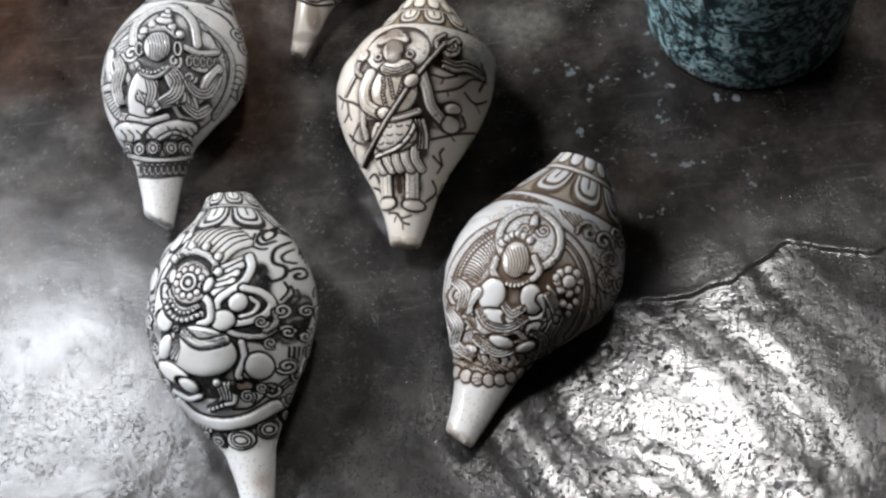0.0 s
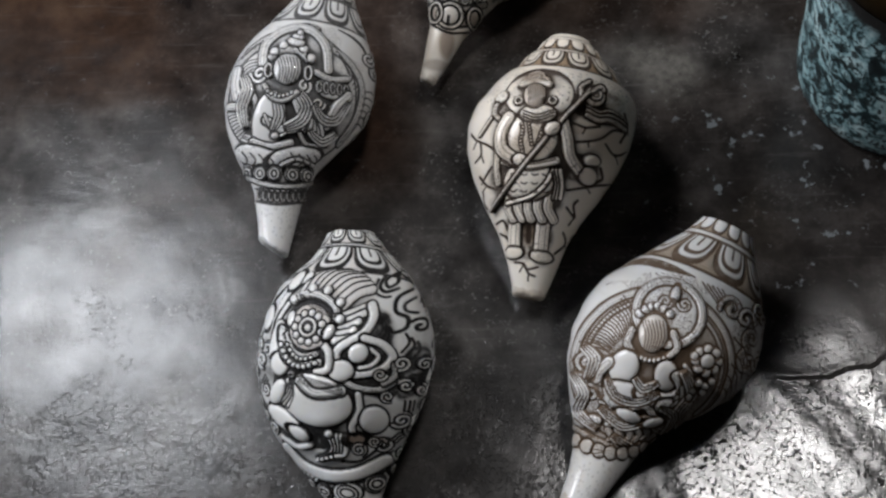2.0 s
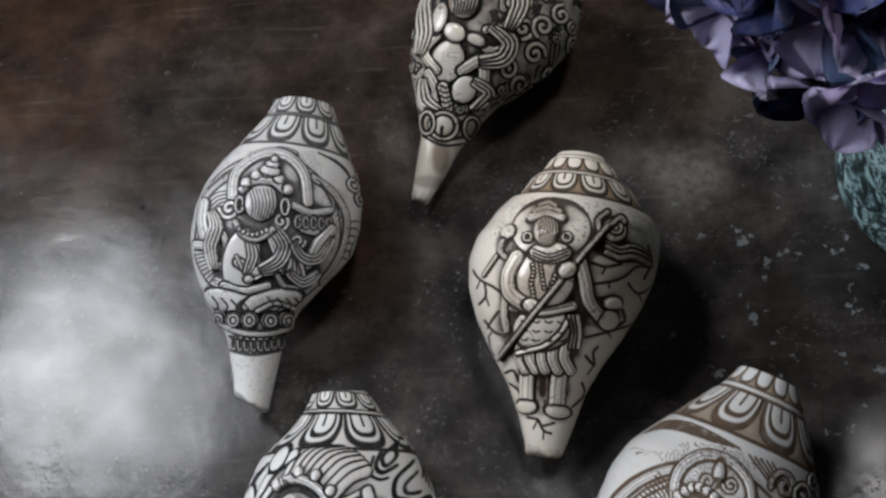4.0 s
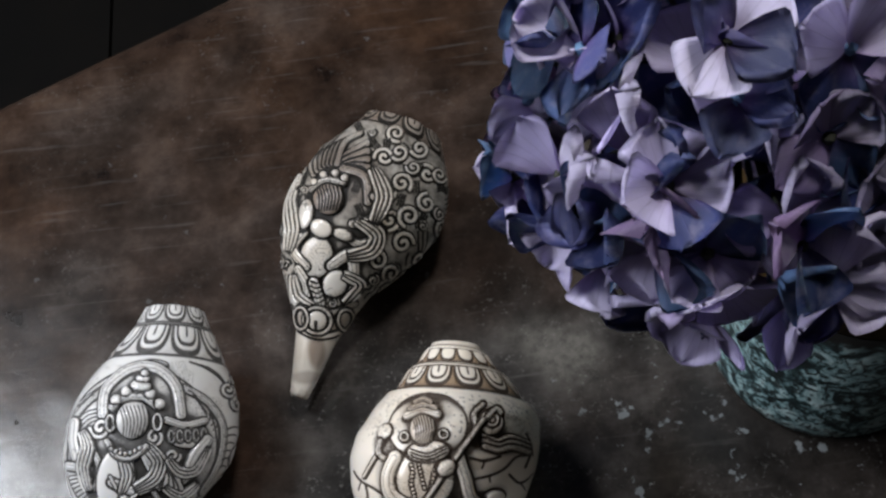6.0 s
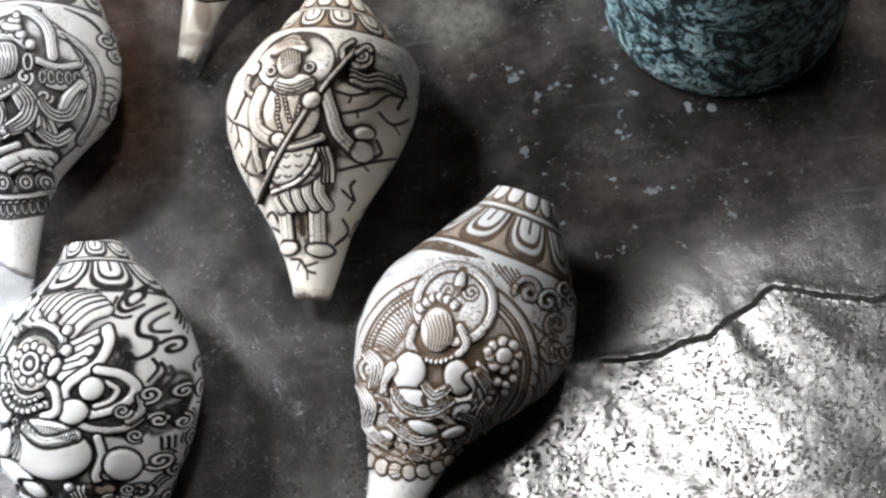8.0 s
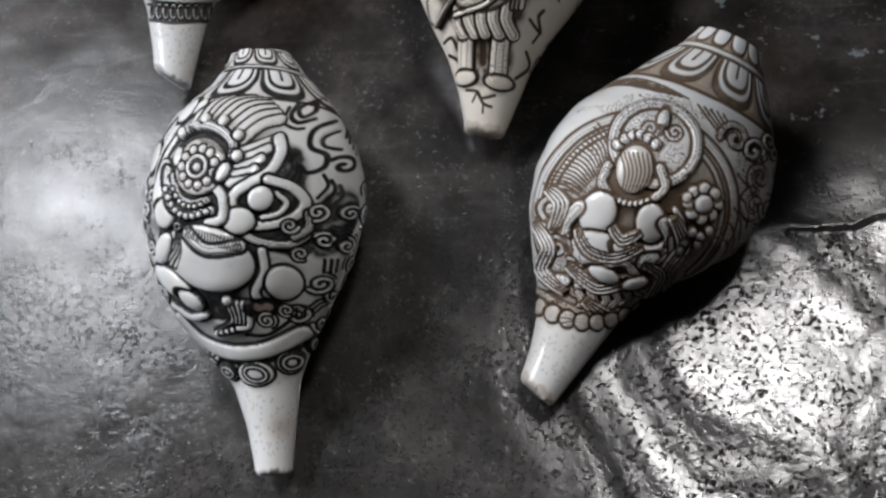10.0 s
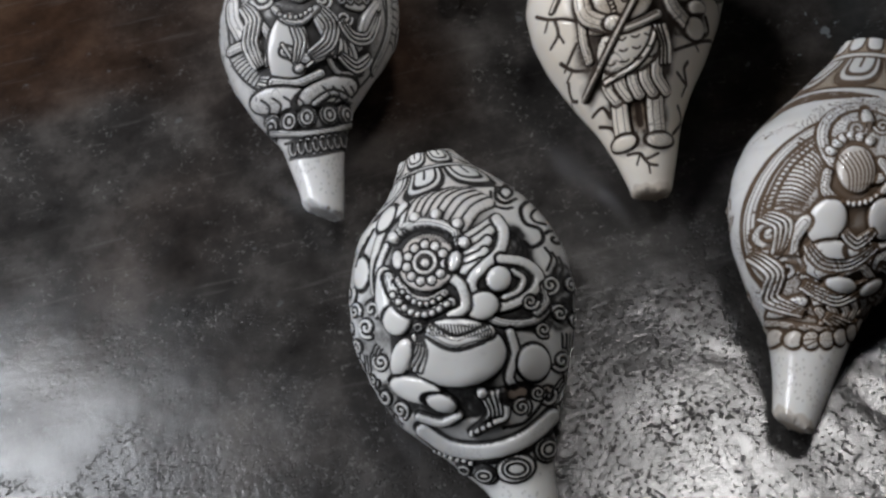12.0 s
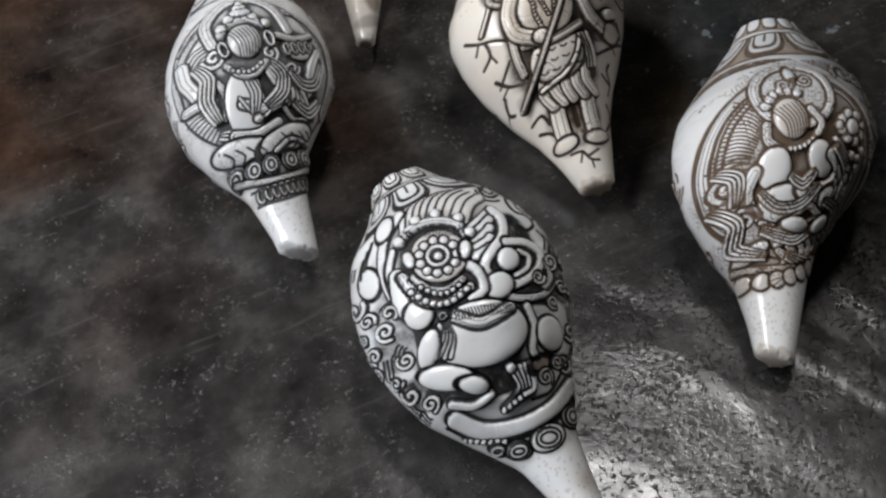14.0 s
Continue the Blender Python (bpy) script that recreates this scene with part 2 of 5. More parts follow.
def grid_mesh(name, X, mat, closed=False, **layers):
    """A mesh from a grid of points, with point attributes."""
    rows, cols = X.shape[:2]
    me = bpy.data.meshes.new(name)
    i = np.arange(rows * cols).reshape(rows, cols)
    if closed:
        i = np.concatenate([i, i[:, :1]], 1)
    quads = np.stack([i[:-1, :-1], i[1:, :-1], i[1:, 1:], i[:-1, 1:]], -1).reshape(-1, 4)
    me.vertices.add(rows * cols)
    me.vertices.foreach_set("co", X.astype(np.float32).ravel())
    me.loops.add(quads.size)
    me.loops.foreach_set("vertex_index", quads.astype(np.int32).ravel())
    me.polygons.add(len(quads))
    me.polygons.foreach_set("loop_start", np.arange(0, quads.size, 4, dtype=np.int32))
    me.polygons.foreach_set("use_smooth", np.ones(len(quads), bool))
    for key, value in layers.items():
        me.attributes.new(key, "FLOAT", "POINT").data.foreach_set("value", value.astype(np.float32).ravel())
    me.update()
    me.validate()
    me.materials.append(mat)
    return me


def value_noise(x, y, scale, seed, octaves=4):
    """Smooth noise over the plan, about -1 to 1."""
    total, amp = np.zeros(x.shape), 1.0
    for o in range(octaves):
        table = np.random.RandomState(seed + o).uniform(-1, 1, (64, 64))
        u, v = x * scale * 2 ** o, y * scale * 2 ** o
        iu, iv = np.floor(u).astype(int), np.floor(v).astype(int)
        fu, fv = u - iu, v - iv
        fu, fv = fu * fu * (3 - 2 * fu), fv * fv * (3 - 2 * fv)
        pick = lambda a, b: table[a % 64, b % 64]
        total += amp * ((pick(iu, iv) * (1 - fu) + pick(iu + 1, iv) * fu) * (1 - fv) + (pick(iu, iv + 1) * (1 - fu) + pick(iu + 1, iv + 1) * fu) * fv)
        amp *= 0.5
    return total


def segment_distance(px, py, pts):
    d = np.full(px.shape, 1e9)
    side = np.zeros(px.shape)
    for (ax, ay), (bx, by) in zip(pts, pts[1:]):
        dx, dy = bx - ax, by - ay
        t = np.clip(((px - ax) * dx + (py - ay) * dy) / (dx * dx + dy * dy + 1e-12), 0, 1)
        e = np.hypot(px - ax - t * dx, py - ay - t * dy)
        s = (px - ax) * dy - (py - ay) * dx
        closer = e < d
        d = np.where(closer, e, d)
        side = np.where(closer, s, side)
    return d, side


def smoothstep(a, b, x):
    t = np.clip((x - a) / (b - a), 0, 1)
    return t * t * (3 - 2 * t)


# ---- room ----
def room():
    x0, x1, y0, y1, z0, z1 = -2.0, 2.4, -1.8, 2.8, -0.76, 1.85
    w = 0.12
    floor = tagged(new("floor"), "dark wooden floor in shade", "floor", kind="structure")
    for k in range(22):
        xa = x0 + k * 0.2
        part("plank", boxes((xa + 0.002, xa + 0.198, y0, y1, z0 - 0.03, z0)), M_FLOOR, floor)
    shells_of = [
        ("wall_east", [(x1, x1 + w, y0, y1, z0, z1)]),
        ("wall_south", [(x0 - w, x1 + w, y0 - w, y0, z0, z1)]),
        ("wall_north", [(x0 - w, x1 + w, y1, y1 + w, z0, z1)]),
        ("wall_west", [(x0 - w, x0, y0, 0.15, z0, z1), (x0 - w, x0, 1.35, y1, z0, z1), (x0 - w, x0, 0.15, 1.35, z0, 0.55), (x0 - w, x0, 0.15, 1.35, 1.75, z1)]),
        # the western opening is made up to go with the added overhead lamp
        ("ceiling", [(x0 - w, -1.25, y0 - w, y1 + w, z1, z1 + w), (0.65, x1 + w, y0 - w, y1 + w, z1, z1 + w), (-0.69, 0.05, y0 - w, y1 + w, z1, z1 + w),
                     (-1.25, -0.69, y0 - w, 0.86, z1, z1 + w), (-1.25, -0.69, 1.42, y1 + w, z1, z1 + w), (0.05, 0.65, y0 - w, 0.60, z1, z1 + w), (0.05, 0.65, 1.20, y1 + w, z1, z1 + w)]),
    ]
    for name, dims in shells_of:
        bm = boxes(*dims)
        me = bpy.data.meshes.new(name)
        bm.to_mesh(me)
        bm.free()
        me.materials.append(M_WALL)
        tagged(new(name, me), "plain dark plaster " + ("ceiling" if name == "ceiling" else "wall"), "ceiling" if name == "ceiling" else "wall", kind="structure")
    window = tagged(new("window_1"), "painted wooden window frame in the wall", "window", kind="structure")
    part("window_frame", boxes((x0 - 0.09, x0 - 0.03, 0.15, 0.20, 0.55, 1.75), (x0 - 0.09, x0 - 0.03, 1.30, 1.35, 0.55, 1.75), (x0 - 0.09, x0 - 0.03, 0.20, 1.30, 0.55, 0.60), (x0 - 0.09, x0 - 0.03, 0.20, 1.30, 1.70, 1.75)), M_FRAME, window)


room()

# ---- table ----
TABLE_TURN = radians(24)
TABLE_CENTRE = Vector((0.18, 0.08))
CRACK = [(0.085, 0.372), (0.107, 0.364), (0.122, 0.3645), (0.134, 0.3645), (0.147, 0.365), (0.155, 0.369), (0.168, 0.370), (0.177, 0.377), (0.190, 0.383), (0.196, 0.389), (0.201, 0.389), (0.215, 0.384), (0.24, 0.378), (0.29, 0.392), (0.36, 0.385), (0.47, 0.41)]


def tabletop():
    def lines(lo, hi, a, b, fine, rough):
        return np.unique(np.r_[np.arange(lo, a, rough), np.arange(a, b, fine), np.arange(b, hi, rough), hi])
    u = lines(-0.80, 0.80, -0.32, 0.36, 0.0012, 0.02)
    v = lines(-0.60, 0.765, 0.05, 0.62, 0.0012, 0.02)
    U, V = np.meshgrid(u, v)
    c, s = math.cos(TABLE_TURN), math.sin(TABLE_TURN)
    x, y = TABLE_CENTRE[0] + c * U - s * V, TABLE_CENTRE[1] + s * U + c * V
    d, side = segment_distance(x, y, CRACK)
    d = d + 0.0012 * value_noise(x, y, 160, 3, 3)
    near = side > 0
    # the near slab has lost its skin: coarse and a little lower
    lean = x + 0.35 * (0.36 - y) + 0.03 * value_noise(x, y, 22, 9)
    reach = 0.45 * smoothstep(-0.09, 0.02, lean) + 0.55 * smoothstep(0.05, 0.15, lean)
    coarse = np.where(near, reach, 0.26 * reach * np.exp(-(d / 0.05) ** 2))
    left_patch = smoothstep(0.05, 0.0, np.hypot((x + 0.11) / 1.3, y - 0.235) - 0.05 + 0.02 * value_noise(x, y, 30, 5)) * 0.45
    coarse = np.maximum(coarse, np.where(near, left_patch, 0))
    coarse = coarse * (1 - 0.72 * smoothstep(0.16, 0.215, x + 0.02 * value_noise(x, y, 20, 71)))
    # trowel ridges that run down the coarse slab
    run = (x * 0.86 + y * 0.51) * 2 * math.pi / 0.046 + 2.1 * value_noise(x, y, 13, 12, 3)
    ridges = 0.00028 * np.sin(run) + 0.00009 * np.sin(2.3 * run + 1.5 * value_noise(x, y, 25, 17))
    z = 0.0007 * value_noise(x, y, 9, 21, 3) * (1 - 0.4 * coarse)
    z += coarse * (0.00007 * value_noise(x, y, 170, 31, 3) + ridges)
    z -= np.where(near, 0.0006 * np.exp(-(d / 0.03) ** 2) * smoothstep(0.10, 0.14, x), 0)
    along = smoothstep(0.10, 0.125, x)
    z -= 0.0003 * np.exp(-(d / 0.0006) ** 2) * along * smoothstep(-0.9, 0.2, value_noise(x, y, 60, 77, 2))
    z += np.where(near, 0, 0.0002 * np.exp(-(d / 0.004) ** 2)) * along
    pitted = smoothstep(0.42, 0.36, y + 0.03 * value_noise(x, y, 18, 52)) * smoothstep(-0.75, 0.3, value_noise(x, y, 24, 61, 3) + 1.1 * coarse)
    z -= 0.0012
    specks = np.clip(smoothstep(0.11, 0.03, np.hypot(x - 0.135, (y - 0.475) * 0.9)) + 0.05, 0, 1)
    brown = smoothstep(0.50, 0.66, y + 0.10 * value_noise(x, y, 12, 41, 3) - 0.15 * x) * 0.9 + 0.25 * smoothstep(0.35, 0.45, y) * smoothstep(0.0, 0.5, value_noise(x, y, 8, 44, 3))
    # oval area with a ragged edge where the tabletop is coloured paler
    paler = smoothstep(1.25, 0.35, np.hypot(((x - 0.075) * 0.75 + (y - 0.542) * -0.66) / 0.034, ((x - 0.075) * 0.66 + (y - 0.542) * 0.75) / 0.021) + 0.28 * value_noise(x, y, 34, 91, 3))
    P = np.stack([x, y, z], -1)
    # rounded lip and underside round the edge
    fade = lambda a, lo, hi: np.minimum(a - lo, hi - a)
    P[..., 2] -= 0.004 * np.exp(-np.minimum(fade(U, -0.80, 0.80), fade(V, -0.60, 0.765)) / 0.004)
    return P, coarse, specks, brown, pitted, paler


def table():
    thing = tagged(new("table"), "dark worn plaster-topped table with a crack", "table")
    P, coarse, specks, brown, pitted, paler = tabletop()
    me = grid_mesh("tabletop", P, M_TABLE, coarse=coarse, specks=specks, brown=brown, pitted=pitted, paler=paler)
    top = new("tabletop", me)
    top.parent = thing
    tagged(top, "cracked dark grey plaster surface")
    turn = Matrix.Translation((TABLE_CENTRE[0], TABLE_CENTRE[1], 0)) @ Matrix.Rotation(TABLE_TURN, 4, "Z")
    slab = part("slab", boxes((-0.798, 0.798, -0.598, 0.763, -0.05, -0.0085), bevel=0.002), M_WOOD, thing)
    slab.matrix_basis = turn
    for px, py in ((-0.72, -0.52), (0.72, -0.52), (-0.72, 0.66), (0.72, 0.66)):
        leg = part("leg", boxes((px - 0.035, px + 0.035, py - 0.035, py + 0.035, -0.76, -0.05), bevel=0.004), M_WOOD, thing)
        leg.matrix_basis = turn


table()


# ---- carved shells ----
STATIONS = [0, 0.08, 0.16, 0.24, 0.32, 0.4, 0.5, 0.6, 0.7, 0.8, 0.9, 1.0]


def curve_through(pts, steps=6):
    """Points on a smooth line through the given ones."""
    p = [pts[0], *pts, pts[-1]]
    out = []
    for a, b, c, d in zip(p, p[1:], p[2:], p[3:]):
        for k in range(steps):
            t = k / steps
            out.append(tuple(0.5 * (2 * b[n] + (c[n] - a[n]) * t + (2 * a[n] - 5 * b[n] + 4 * c[n] - d[n]) * t * t + (3 * b[n] - a[n] - 3 * c[n] + d[n]) * t ** 3) for n in (0, 1)))
    return out + [tuple(pts[-1])]


class Carving:
    """The skin of one shell: a tapered whorl about an axis from spire to tip, with a relief cut into it.
    The design is drawn on a flat sheet that faces `seen_from`; sheet_top and sheet_tip are the ends of the axis on that sheet."""

    def __init__(self, top, tip, left, right, sides_from, seen_from, sheet_top, sheet_tip, rise, line, seed, slant=0.0, n_along=400, n_round=420):
        self.rng = random.Random(seed)
        self.line = line
        A, B = np.array(top), np.array(tip)
        self.length = np.linalg.norm(B - A)
        a = (B - A) / self.length
        mid = (A + B) / 2
        unit = lambda w: w / np.linalg.norm(w)
        # rows: a rounded cap, the length, a rounded cap
        cap = 9
        s = np.r_[np.zeros(cap), np.linspace(0, 1, n_along), np.ones(cap)]
        shrink = np.r_[np.linspace(0.03, 0.94, cap), np.ones(n_along), np.linspace(0.94, 0.03, cap)]
        smooth = lambda w: np.convolve(np.pad(np.interp(np.linspace(0, 1, n_along), STATIONS, w), 14, mode="edge"), np.hanning(29) / np.hanning(29).sum(), "valid")
        L, R = smooth(np.array(left) / 1000), smooth(np.array(right) / 1000)
        L, R = (np.r_[np.full(cap, w[0]), w, np.full(cap, w[-1])] for w in (L, R))
        x = np.linspace(-1, 1, n_round, endpoint=False)
        phi = math.pi * (0.70 * x + 0.30 * x ** 3)
        face0 = unit(np.array(sides_from) - mid)
        n0 = unit(np.cross(a, -face0))
        up0 = np.cross(n0, a)
        up0 = up0 if up0[2] > 0 else -up0
        wide, off = ((L + R) / 2 * shrink)[:, None], (R - L) / 2
        centre = A + s[:, None] * (B - A) + off[:, None] * n0
        bulge = np.sin(np.clip(s / 0.9, 0, 1) * math.pi)[:, None]
        high = wide * (1 + (rise - 1) * bulge)
        low = np.minimum(wide, np.maximum(centre[:, 2] / up0[2], 0.002)[:, None] * (0.98 * shrink[:, None] + 0.0))
        tall = np.where(np.cos(phi)[None] > 0, high, low)
        r = 1 / np.sqrt((np.sin(phi)[None] / wide) ** 2 + (np.cos(phi)[None] / tall) ** 2)
        ends = np.where(s < 0.5, -0.0016 * (1 - shrink), np.minimum(0.0026, 0.5 * wide[:, 0] / shrink) * np.sqrt(np.clip(1 - shrink ** 2, 0, 1)))
        rel = r[..., None] * (np.sin(phi)[None, :, None] * n0 + np.cos(phi)[None, :, None] * up0)
        self.X = centre[:, None] + rel + (ends[:, None] * a)[:, None]
        # the broken end of the tip: cut aslant, with a ragged rim
        lateral = rel @ n0
        ragged = 0.0005 * np.sin(3 * phi + seed) + 0.0003 * np.sin(7 * phi + 2 * seed) + 0.00015 * np.sin(17 * phi)
        shift = slant * lateral * smoothstep(0.88, 1.0, s)[:, None] + (ragged[None] * smoothstep(0.975, 1.0, s)[:, None] * smoothstep(0.5, 0.9, shrink)[:, None])
        self.X = self.X + shift[..., None] * a
        self.s, self.phi = np.repeat(s[:, None], n_round, 1), np.repeat(phi[None], len(s), 0)
        self.cap = cap
        self.shrink = np.repeat(shrink[:, None], n_round, 1)
        # the drawing sheet
        face = unit(np.array(seen_from) - mid)
        down = unit(a - (a @ face) * face)
        across = np.cross(down, -face)
        toward = unit(face - (face @ a) * a)
        lateral, front = rel @ across, rel @ toward
        rho, turn = np.hypot(lateral, front), np.arctan2(lateral, front)
        bent = np.where(np.abs(turn) < 1.1, np.sin(turn), np.sign(turn) * (math.sin(1.1) + (np.abs(turn) - 1.1) * math.cos(1.1)))
        p = (centre - A) @ across
        u = p[:, None] + rho * bent
        v = (self.s * self.length) * (a @ down) + np.maximum(front, -0.25 * rho) * (toward @ down)
        st, sb = np.array(sheet_top, float), np.array(sheet_tip, float)
        scale = np.linalg.norm(sb - st) / (self.length * (a @ down))
        d = (sb - st) / np.linalg.norm(sb - st)
        self.metre = scale
        self.U = (st[0] + scale * (u * d[1] + v * d[0]))
        self.V = (st[1] + scale * (-u * d[0] + v * d[1]))
        shape = self.s.shape
        self.H, self.K, self.W, self.busy, self.plain, self.band = (np.zeros(shape) for _ in range(6))
        self.area_mask = np.ones(shape)

    def _near(self, x0, x1, y0, y1):
        return (self.U > x0) & (self.U < x1) & (self.V > y0) & (self.V < y1) & (self.area_mask > 0)

    def _stamp(self, m, d, half, height, profile, outline):
        """Raise all inside, and cut a stained outline round it. d: distance outside the edge, negative within."""
        inside = d < 0
        H, K, B = self.H[m], self.K[m], self.busy[m]
        H = np.where(inside, height * profile, H)
        K = np.where(inside, 0.0, K)
        B = np.where(d < half * 0.3, 1.0, B)
        lw = self.line * outline
        edge = np.clip(1 - np.abs(d - lw * 0.4) / (lw * 0.75), 0, 1)
        K = np.maximum(K, smoothstep(0, 0.55, edge) * 0.95)
        H = np.where(inside, H, H - 0.00045 * smoothstep(0, 1, edge))
        self.H[m], self.K[m], self.busy[m] = H, K, B
        self.W[m] = np.where(inside, 0.3 * self.W[m], self.W[m])

    def tube(self, pts, w, h=0.0012, outline=1.0, cloth=True):
        pts = curve_through(pts) if len(pts) > 2 else pts
        xs, ys = [p[0] for p in pts], [p[1] for p in pts]
        e = w / 2 + 3 * self.line
        m = self._near(min(xs) - e, max(xs) + e, min(ys) - e, max(ys) + e)
        d, _ = segment_distance(self.U[m], self.V[m], pts)
        self._stamp(m, d - w / 2, w / 2, h, np.sqrt(np.clip(1 - (2 * d / w) ** 3, 0, 1)) * 0.7 + 0.3, outline)
        if w > 2.1 * self.line and cloth:
            e = np.clip(1 - np.abs(d - 0.2 * w) / (0.3 * self.line), 0, 1)
            self.K[m] = np.maximum(self.K[m], 0.6 * smoothstep(0, 0.7, e))
            self.H[m] -= 0.00025 * e

    def dome(self, cx, cy, rx, ry, turn=0.0, h=0.002, outline=1.0, plain=False):
        e = max(rx, ry) + 3 * self.line
        m = self._near(cx - e, cx + e, cy - e, cy + e)
        c, s = math.cos(radians(turn)), math.sin(radians(turn))
        x, y = self.U[m] - cx, self.V[m] - cy
        q = np.hypot((c * x + s * y) / rx, (-s * x + c * y) / ry)
        self.plain[m] = np.where(q < 1, float(plain), self.plain[m])
        self._stamp(m, (q - 1) * min(rx, ry), min(rx, ry), h, np.sqrt(np.clip(1 - q ** 3, 0, 1)) * 0.7 + 0.3, outline)

    def ring(self, cx, cy, r, w, h=0.001, ry=None, start=0, end=360, outline=1.0):
        ry = ry or r
        n = 28
        self.tube([(cx + r * math.cos(radians(start + (end - start) * k / n)), cy + ry * math.sin(radians(start + (end - start) * k / n))) for k in range(n + 1)], w, h, outline)

    def groove(self, pts, w=1.0, dark=0.95):
        pts = curve_through(pts, 4) if len(pts) > 2 else pts
        xs, ys = [p[0] for p in pts], [p[1] for p in pts]
        half = self.line * w
        m = self._near(min(xs) - half, max(xs) + half, min(ys) - half, max(ys) + half)
        d, _ = segment_distance(self.U[m], self.V[m], pts)
        e = np.clip(1 - d / half, 0, 1)
        self.K[m] = np.maximum(self.K[m], smoothstep(0, 0.6, e) * dark)
        self.H[m] -= 0.0004 * smoothstep(0, 1, e)
        self.busy[m] = np.maximum(self.busy[m], (d < half * 1.5) * 0.6)

    def hatch(self, a, b, c, d, n, w=0.6, dark=0.85):
        """n strokes between the line a-b and the line c-d."""
        for k in range(n):
            t = k / max(1, n - 1)
            p = (a[0] + (b[0] - a[0]) * t, a[1] + (b[1] - a[1]) * t)
            q = (c[0] + (d[0] - c[0]) * t, c[1] + (d[1] - c[1]) * t)
            bend = 0.12
            m = ((p[0] + q[0]) / 2 + bend * (q[1] - p[1]), (p[1] + q[1]) / 2 - bend * (q[0] - p[0]))
            self.groove([p, m, q], w, dark)

    def scroll(self, cx, cy, r, hand=1, start=0.0, turns=1.4, w=0.9, raised=True):
        pts = []
        for k in range(19):
            t = k / 18
            a = radians(start) + hand * t * turns * 2 * math.pi
            q = r * (1 - 0.85 * t)
            pts.append((cx + q * math.cos(a), cy + q * math.sin(a)))
        if raised:
            self.tube(pts, r * 0.36, 0.0008, 0.8)
        else:
            self.groove(pts, w)

    def bundle(self, pts, n, gap, w, h=0.0022):
        """Drapery: n thin raised folds side by side."""
        line = curve_through(pts)
        for k in range(n):
            side = (k - (n - 1) / 2) * gap
            folds = []
            for i, (x, y) in enumerate(line):
                (ax, ay), (bx, by) = line[max(i - 1, 0)], line[min(i + 1, len(line) - 1)]
                q = math.hypot(bx - ax, by - ay) + 1e-9
                taper = side * (0.55 + 0.45 * math.sin(math.pi * i / (len(line) - 1)))
                folds.append((x - (by - ay) / q * taper, y + (bx - ax) / q * taper))
            self.tube(folds[::3] + [folds[-1]], w, h, 0.7, False)

    def beads(self, pts, r, h=0.0009):
        for x, y in pts:
            self.dome(x, y, r, r, 0, h, 0.7)

    def ground(self, cx, cy, rx, ry, dark, turn=0.0, soft=0.12):
        """Cut the background back and leave it stained; shapes set later stand clear of it."""
        k, s = math.cos(radians(turn)), math.sin(radians(turn))
        x, y = self.U - cx, self.V - cy
        q = np.hypot((k * x + s * y) / rx, (-s * x + k * y) / ry)
        q = q + 0.10 * value_noise(self.U / self.line, self.V / self.line, 0.12, 3, 2)
        m = smoothstep(1 + soft, 1 - soft, q)
        streak = 0.75 + 0.25 * value_noise(self.U / self.line, self.V / self.line, 0.5, 8, 2)
        self.K = np.maximum(self.K, dark * m * streak)
        self.H -= 0.0007 * m

    def tint(self, cx, cy, rx, ry, amount, soft=0.35):
        q = np.hypot((self.U - cx) / rx, (self.V - cy) / ry)
        self.W = np.maximum(self.W, amount * smoothstep(1 + soft, 1 - soft, q) * self.area_mask)

    def free(self, x, y, reach):
        m = self._near(x - reach, x + reach, y - reach, y + reach)
        return m.sum() > 4 and self.busy[m].mean() < 0.18

    def fill(self, x0, x1, y0, y1, size, tries, seed, raised=True):
        """Cloud scrolls and short strokes wherever the ground is still bare."""
        rng = random.Random(seed)
        for _ in range(tries):
            x, y, r = rng.uniform(x0, x1), rng.uniform(y0, y1), size * rng.uniform(0.6, 1.2)
            if not self.free(x, y, r):
                continue
            if rng.random() < 0.68:
                self.scroll(x, y, r, rng.choice((-1, 1)), rng.uniform(0, 360), rng.uniform(0.9, 1.5), 0.9, raised)
                for k in range(2):
                    a = rng.uniform(0, 6.28)
                    self.groove([(x + r * 1.3 * math.cos(a + b), y + r * 1.3 * math.sin(a + b)) for b in (0, 0.4, 0.8)], 0.7)
            else:
                a = rng.uniform(0, 6.28)
                for k in range(3):
                    o = (k - 1) * size * 0.42
                    self.groove([(x + o * math.cos(a + 1.57) + t * r * math.cos(a), y + o * math.sin(a + 1.57) + t * r * math.sin(a) + 0.25 * r * math.sin(3 * t)) for t in (-1, -0.3, 0.3, 1)], 0.7)

    def petals(self, sa, sb, n, turn=0.0, lean=0.0, inner=True, dark=0.95, wash=0.5, down=True):
        """A band of lotus petals round the axis."""
        s = self.s - lean * np.sin(self.phi)
        t = (s - sa) / (sb - sa)
        t = t if down else 1 - t
        m = (t > -0.1) & (t < 1.1)
        t, c = t[m], (((self.phi[m] + turn) * n / (2 * math.pi)) % 1.0) - 0.5
        tt = np.clip(t, 0, 2)
        f = ((np.abs(c) / 0.44) ** 2.6 + (tt / 0.90) ** 2.8) ** (1 / 2.7) * 0.44 - 0.44
        f = np.where(t < 0, 0.2, f)
        K, H, W = self.K[m], self.H[m], self.W[m]
        line = lambda d, w: smoothstep(0, 0.6, np.clip(1 - np.abs(d) / w, 0, 1))
        within = (f < 0) & (t > 0) & (t < 1)
